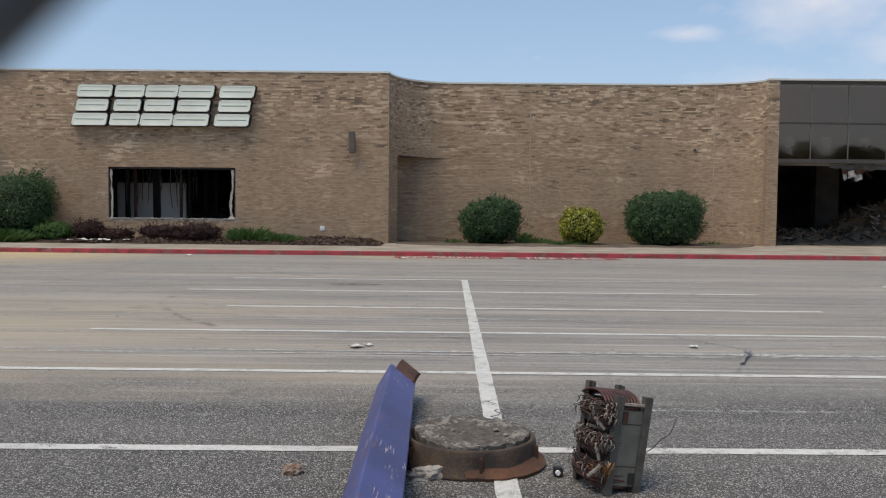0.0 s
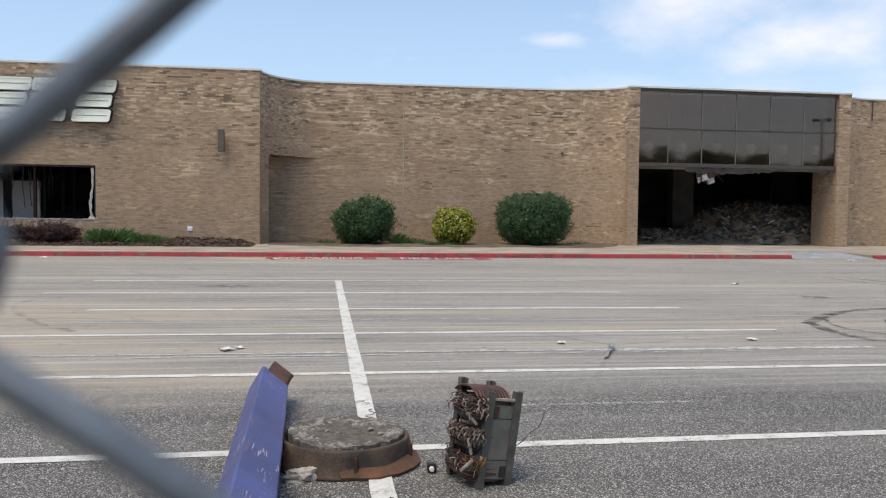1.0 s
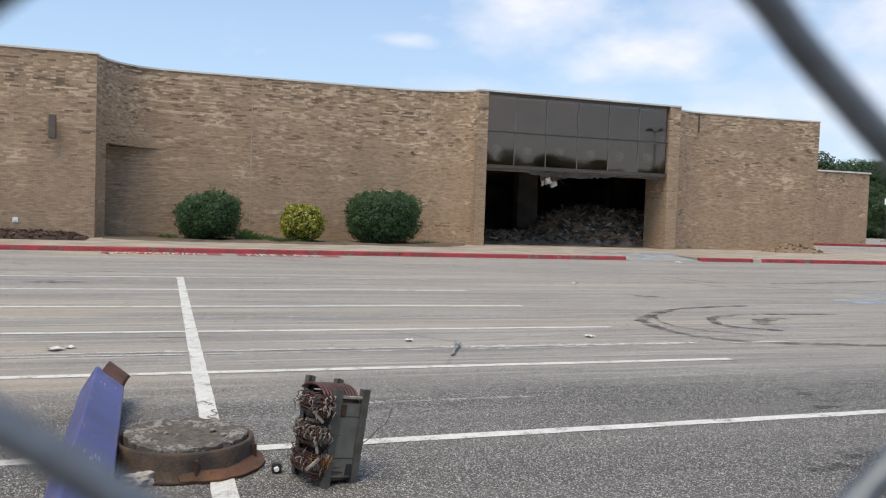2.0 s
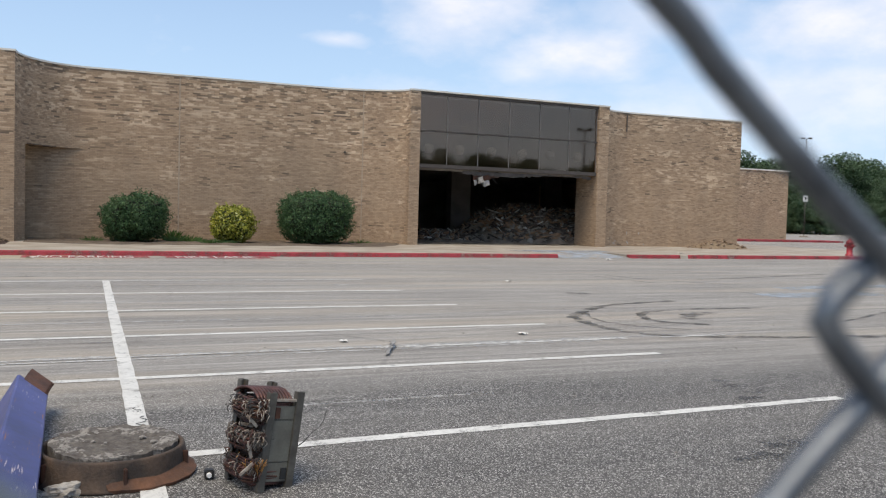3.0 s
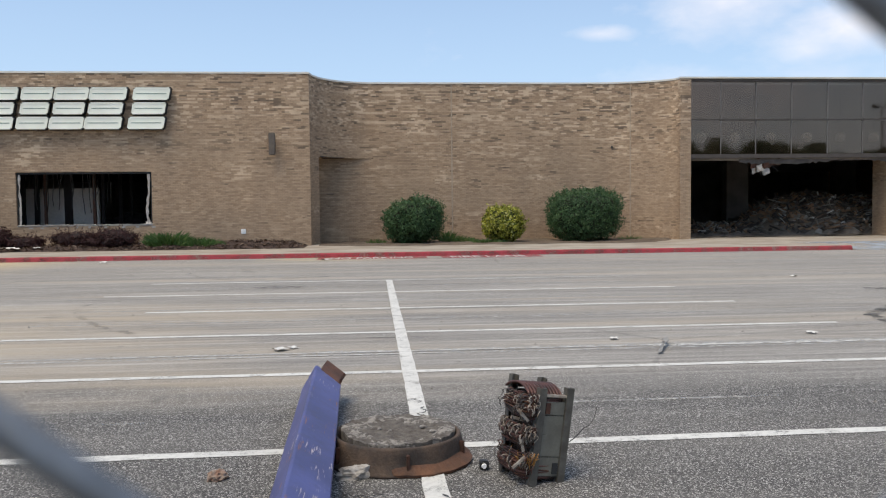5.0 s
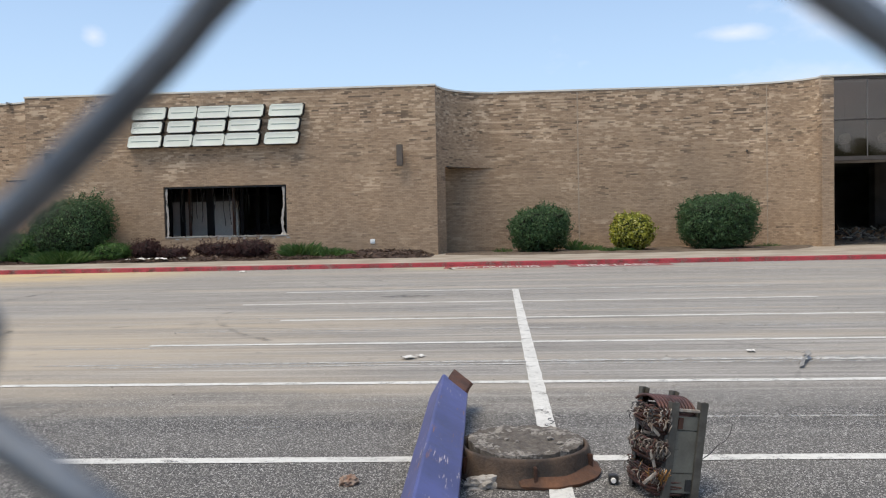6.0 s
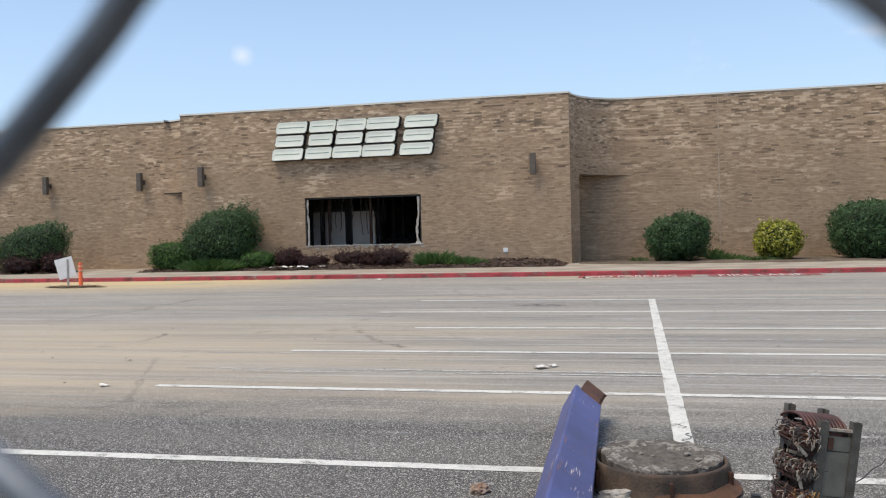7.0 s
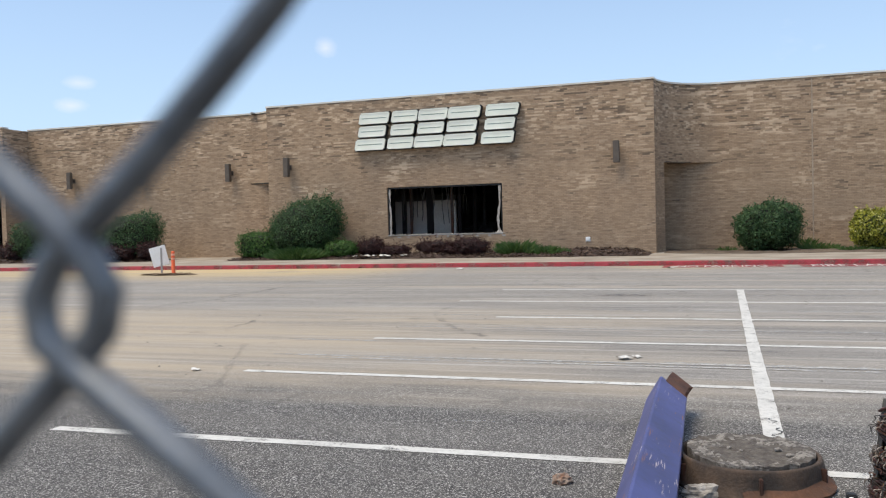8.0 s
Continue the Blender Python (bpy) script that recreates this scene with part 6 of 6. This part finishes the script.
def chunk(rg, kind):
    """Vertices and faces of one broken board, block or sheet."""
    if kind == 0:
        d = (rg.uniform(0.35, 1.3), rg.uniform(0.04, 0.11), rg.uniform(0.02, 0.06))
    elif kind == 1:
        d = (rg.uniform(0.12, 0.34), rg.uniform(0.1, 0.26), rg.uniform(0.06, 0.14))
    else:
        d = (rg.uniform(0.25, 0.7), rg.uniform(0.15, 0.4), rg.uniform(0.015, 0.04))
    c = [Vector((sx * d[0] / 2 * rg.uniform(0.75, 1.1), sy * d[1] / 2 * rg.uniform(0.75, 1.1), sz * d[2] / 2)) for sz in (-1, 1) for sx, sy in ((-1, -1), (1, -1), (1, 1), (-1, 1))]
    f = [(0, 3, 2, 1), (4, 5, 6, 7), (0, 1, 5, 4), (1, 2, 6, 5), (2, 3, 7, 6), (3, 0, 4, 7)]
    return c, f


def build_rubble():
    rg = random.Random(77)
    cx, cy = 23.5, 40.6

    def height(x, y):
        u, v = (x - cx) / 5.2, (y - cy) / 4.7
        h = 2.1 * max(0.0, 1 - u * u - v * v) ** 0.8
        u, v = (x - 17.0) / 3.4, (y - 39.5) / 3.0
        h = max(h, 0.45 * max(0.0, 1 - u * u - v * v))
        return h * (0.85 + 0.35 * noise.noise(Vector((x * 0.8, y * 0.8, 0)))) + 0.12 * noise.noise(Vector((x * 2.5, y * 2.5, 5)))
    verts, faces = [], []
    nx, ny = 60, 50
    for j in range(ny):
        for i in range(nx):
            x, y = 12.0 + 17.0 * i / (nx - 1), 35.3 + 9.7 * j / (ny - 1)
            verts.append((x, y, WALK_Z + 0.01 + max(0.0, height(x, y))))
    for j in range(ny - 1):
        for i in range(nx - 1):
            k = j * nx + i
            faces.append((k, k + 1, k + nx + 1, k + nx))
    pile = raw("rubble_pile", verts, faces, RUBBLE)
    tagged(pile, "large heap of demolition rubble inside the entrance", "rubble", kind="stuff")
    mats = [plain("rubble_grey", (0.42, 0.37, 0.30), (0.20, 0.17, 0.135), 2.0, 0.9), plain("rubble_wood", (0.42, 0.255, 0.145), (0.22, 0.135, 0.08), 3.0, 0.9),
            plain("rubble_pale", (0.78, 0.74, 0.66), (0.48, 0.45, 0.40), 2.0, 0.9), plain("rubble_dark", (0.13, 0.10, 0.075), (0.07, 0.056, 0.044), 2.0, 0.9)]
    names = [("broken_board", "broken board in the rubble heap"), ("concrete_block", "broken concrete block in the rubble heap"), ("sheet_piece", "torn sheet piece in the rubble heap")]
    joined = {m: ([], []) for m in range(4)}
    for i in range(3600):
        x, y = rg.uniform(13.6, 28.0), rg.uniform(35.4, 43.0)
        h = height(x, y)
        if h < 0.12:
            continue
        kind = rg.choice((0, 0, 1, 1, 2))
        c, f = chunk(rg, kind)
        m = Matrix.Translation((x, y, WALK_Z + max(0.02, h) + 0.05)) @ Euler((rg.uniform(-0.7, 0.7), rg.uniform(-0.7, 0.7), rg.uniform(0, 6.28))).to_matrix().to_4x4()
        which = rg.choices((0, 1, 2, 3), (4, 5, 0.6, 7))[0]
        if y < 38.2 and i % 18 == 0:
            ob = raw(names[kind][0], c, f, mats[which])
            ob.matrix_basis = m
            tagged(ob, names[kind][1], "rubble", "loose pieces on the rubble heap")
        else:
            v0, f0 = joined[which]
            k = len(v0)
            v0 += [m @ p for p in c]
            f0 += [tuple(q + k for q in face) for face in f]
    for which, (v0, f0) in joined.items():
        tagged(raw("rubble", v0, f0, mats[which]), "mixed broken boards, blocks and sheets in the heap", "rubble", kind="stuff")
    # torn ceiling over the entrance
    soffit = thing("torn_soffit", (0, ENTRY_Y, 0), "torn plaster soffit hanging over the entrance", "soffit")
    verts, faces = [], []
    n = 48
    for i in range(n + 1):
        x = 16.2 + (23.4 - 16.2) * i / n
        d = 0.14 + 0.10 * math.sin(i * 0.13) + rg.uniform(-0.05, 0.05)
        verts += [(x, 0.16, 3.72), (x, 0.17, 3.72 - max(0.02, d)), (x, 0.24, 3.72 - max(0.02, d)), (x, 0.24, 3.72)]
        if i:
            a = (i - 1) * 4
            faces += [(a + k, a + (k + 1) % 4, a + 4 + (k + 1) % 4, a + 4 + k) for k in range(4)]
    raw("edge", verts, faces, plain("dark_plaster", (0.13, 0.11, 0.095), (0.05, 0.045, 0.04), 3.0, 0.9), soffit)
    for i, (x, z, w, h, mat) in enumerate(((17.25, 3.30, 0.30, 0.28, PLASTER), (17.55, 3.45, 0.5, 0.3, RUST), (17.0, 3.52, 0.45, 0.32, RUST), (17.5, 3.18, 0.2, 0.26, PLASTER), (17.9, 3.55, 0.4, 0.25, RUST), (16.95, 3.22, 0.18, 0.18, PLASTER))):
        bm = bmesh.new()
        got = box(bm, -w / 2, w / 2, -0.03, 0.03, -h / 2, h / 2, 0.0)
        for v in got:
            v.co += Vector((rg.uniform(-0.09, 0.09), rg.uniform(-0.05, 0.05), rg.uniform(-0.08, 0.08)))
        ob = part("hanging_piece", bm, mat, soffit)
        ob.matrix_basis = pose(x, 0.2 + 0.03 * i, z, rg.uniform(-20, 20), rg.uniform(-30, 30), rg.uniform(-25, 25))
    lines = [[(17.5, 0.25, 3.6), (17.8, 0.25, 3.4), (18.1, 0.25, 3.15)], [(17.2, 0.22, 3.6), (17.1, 0.22, 3.3), (17.25, 0.22, 3.0)]]
    v, f = tubes(lines, 0.012, 5)
    raw("wires", v, f, DARK_WIRE, soffit)
    # columns inside, the dimness of the room put into their colour
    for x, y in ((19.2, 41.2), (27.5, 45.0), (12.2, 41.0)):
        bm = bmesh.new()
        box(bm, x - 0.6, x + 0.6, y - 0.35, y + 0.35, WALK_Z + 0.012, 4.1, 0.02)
        ob = structure(part("column", bm, plain("dimmed_column", (0.10, 0.090, 0.080), (0.06, 0.054, 0.048), 1.5, 0.9)), "square column inside the store, darkened for the dim room", "column")
    # globe lamps behind the bronze glass
    for x in (14.5, 16.1, 17.8, 19.5, 21.1, 22.7):
        globe = thing("globe_lamp", (x, ENTRY_Y + 0.43, 4.72), "unlit white globe lamp behind the bronze glass", "lamp", "globe lamps over the entrance")
        bm = bmesh.new()
        bmesh.ops.create_uvsphere(bm, u_segments=20, v_segments=12, radius=0.24)
        part("globe", bm, WHITE, globe, "", True)
        v, f = tube([(0, 0, 0.23), (0, 0, 2.0)], 0.012, 6)
        raw("stem", v, f, BRONZE, globe)
    # drain stain bars and a soil heap at the foot of the east wall
    verts, faces = [], []
    n = 34
    for q in range(n):
        for p in range(n):
            u, w = -1 + 2 * p / (n - 1), -1 + 2 * q / (n - 1)
            h = 0.48 * max(0.0, 1 - math.hypot(u, w) ** 1.3) * (0.75 + 0.6 * noise.noise(Vector((u * 3, w * 3, 1)))) + (0.05 * noise.noise(Vector((u * 9, w * 9, 4))) if math.hypot(u, w) < 0.95 else 0)
            verts.append((31.6 + 1.9 * u, 33.7 + 0.9 * w, WALK_Z + 0.002 + max(0.0, h)))
    faces = [(q * n + p, q * n + p + 1, (q + 1) * n + p + 1, (q + 1) * n + p) for q in range(n - 1) for p in range(n - 1)]
    ob = raw("soil_mound", verts, faces, SOIL)
    tagged(ob, "tan mound of soil and brick rubble by the wall", "soil", kind="stuff")
    verts, faces = [], []
    for i in range(130):
        u, w = rg.gauss(0, 0.45), rg.gauss(0, 0.45)
        if math.hypot(u, w) > 1.1:
            continue
        c, f = chunk(rg, 1)
        m = Matrix.Translation((31.6 + 1.9 * u, 33.7 + 0.9 * w, WALK_Z + 0.03 + 0.44 * max(0.0, 1 - math.hypot(u, w) ** 1.3))) @ Euler((rg.uniform(-1, 1), rg.uniform(-1, 1), rg.uniform(0, 6))).to_matrix().to_4x4()
        k = len(verts)
        verts += [m @ (p * 0.55) for p in c]
        faces += [tuple(q + k for q in face) for face in f]
    tagged(raw("brick_rubble", verts, faces, plain("brick_crumbs", (0.30, 0.21, 0.14), (0.20, 0.14, 0.09), 6.0, 0.9)), "broken brick pieces on the soil mound", "rubble", kind="stuff")
    v, f = tube([(26.3, 35.14, 7.25), (26.3, 35.14, 6.3)], 0.035, 8)
    ob = raw("roof_drain", v, f, BRONZE)
    tagged(ob, "short dark drain pipe under the roof edge", "drain")


def build_street_things():
    # notice board and orange delineator at the kerb
    board = thing("notice_board", (-19.78, 22.95, 0, 0, 0, 20), "tilted blank white notice board on a thin post", "sign")
    v, f = tube([(0, 0.02, 0), (0.02, 0.02, 0.95)], 0.022, 8)
    raw("post", v, f, plain("weathered_post", (0.3, 0.28, 0.25), (0.2, 0.19, 0.17), 6.0, 0.8), board)
    bm = bmesh.new()
    box(bm, -0.30, 0.30, -0.014, 0.0, -0.36, 0.36, 0.005)
    bmesh.ops.transform(bm, matrix=Matrix.Translation((-0.08, 0, 0.68)) @ Matrix.Rotation(radians(-14), 4, "Y"), verts=bm.verts[:])
    part("panel", bm, WHITE, board)
    bm = bmesh.new()
    box(bm, -0.035, 0.035, -0.028, -0.0145, 0.06, 0.98, 0.004)
    part("batten", bm, plain("grey_batten", (0.42, 0.41, 0.39), (0.3, 0.29, 0.28), 6.0, 0.8), board)
    tubeq = thing("delineator", (-19.25, 22.9, 0), "orange plastic traffic delineator post", "delineator")
    bm = bmesh.new()
    rows = ring(bm, [(0.17, 0.0), (0.17, 0.03), (0.075, 0.05), (0.068, 0.06), (0.062, 0.84), (0.05, 0.86), (0.0, 0.861)], 0, 0, 20)
    part("tube", bm, ORANGE, tubeq, "", True)
    for z in (0.55, 0.70):
        bm = bmesh.new()
        ring(bm, [(0.0665, z), (0.0675, z + 0.01), (0.0665, z + 0.07)], 0, 0, 20)
        part("band", bm, plain("pale_orange_band", (0.85, 0.42, 0.30), (0.75, 0.34, 0.22), 4.0, 0.5), tubeq, "faded reflective band", True)
    bm = bmesh.new()
    lumpy(bm, 0.9, 0.4, 0.04, 13.0, 0.9, 4, 4.0)
    ob = part("sand_patch", bm, SOIL)
    ob.matrix_basis = pose(-19.4, 22.85, 0)
    tagged(ob, "low spread of tan sand round the posts", "sand")
    # hydrant
    hyd = thing("fire_hydrant", Matrix.Translation((33.35, 26.62, WALK_Z)) @ Matrix.Diagonal((1.25, 1.25, 1.25, 1.0)), "red fire hydrant on the pavement", "hydrant")
    bm = bmesh.new()
    ring(bm, [(0.16, 0.0), (0.16, 0.05), (0.11, 0.06), (0.11, 0.45), (0.15, 0.46), (0.15, 0.52), (0.12, 0.56), (0.06, 0.63), (0.03, 0.68), (0.0, 0.69)], 0, 0, 20)
    part("barrel", bm, RED, hyd, "", True)
    for a in (0, 90, 180):
        bm = bmesh.new()
        got = bmesh.ops.create_cone(bm, cap_ends=True, segments=14, radius1=0.07, radius2=0.06, depth=0.12)["verts"]
        bmesh.ops.transform(bm, matrix=Matrix.Rotation(radians(a), 4, "Z") @ Matrix.Translation((0, -0.15, 0.38)) @ Matrix.Rotation(radians(90), 4, "X"), verts=got)
        part("outlet", bm, RED, hyd)

    # car park lamps
    def lamp_post(x, y, h, turn):
        lp = thing("street_lamp", (x, y, 0, 0, 0, turn), "tall dark car park lamp post with two heads", "street lamp", "car park lamps")
        v, f = tube([(0, 0, 0.6), (0, 0, h)], [0.11, 0.07], 10)
        raw("pole", v, f, BRONZE, lp, "", True)
        bm = bmesh.new()
        ring(bm, [(0.32, 0.0), (0.32, 0.62), (0.26, 0.66), (0.0, 0.661)], 0, 0, 16)
        part("footing", bm, CONCRETE, lp)
        for s in (-1, 1):
            bm = bmesh.new()
            box(bm, s * 0.60 - 0.36, s * 0.60 + 0.36, -0.25, 0.25, h - 0.02, h + 0.24, 0.04)
            head = part("head", bm, BRONZE, lp)
            bm = bmesh.new()
            box(bm, s * 0.60 - 0.26, s * 0.60 + 0.26, -0.17, 0.17, h - 0.045, h - 0.022, 0.005)
            part("lens", bm, WHITE, head)
            v, f = tube([(0, 0, h - 0.1), (s * 0.30, 0, h + 0.08)], 0.04, 8)
            raw("arm", v, f, BRONZE, lp)
        return lp
    lamp_post(120.1, 113.2, 17.0, -40)
    lamp_post(50.6, -10.0, 11.3, 30)
    marker = thing("row_marker", (77.8, 72.2, 0, 0, 0, -40), "white car park row marker on a slim dark pole", "sign")
    v, f = tube([(0, 0, 0.1), (0, 0, 4.9)], 0.045, 8)
    raw("pole", v, f, BRONZE, marker, "", True)
    bm = bmesh.new()
    ring(bm, [(0.5, 0.0), (0.48, 0.16), (0.3, 0.19), (0.0, 0.192)], 0, 0, 16)
    part("footing", bm, CONCRETE, marker)
    bm = bmesh.new()
    box(bm, -0.26, 0.26, -0.10, -0.075, 4.22, 4.92, 0.01)
    panel = part("marker_panel", bm, WHITE, marker, "white marker panel")
    bm = bmesh.new()
    box(bm, -0.09, 0.09, -0.106, -0.101, 4.38, 4.76, 0.002)
    part("marker_bar", bm, BLACK, panel, "dark bar")


build_sign()
build_wall_lamps()
build_window()
build_rubble()
build_street_things()
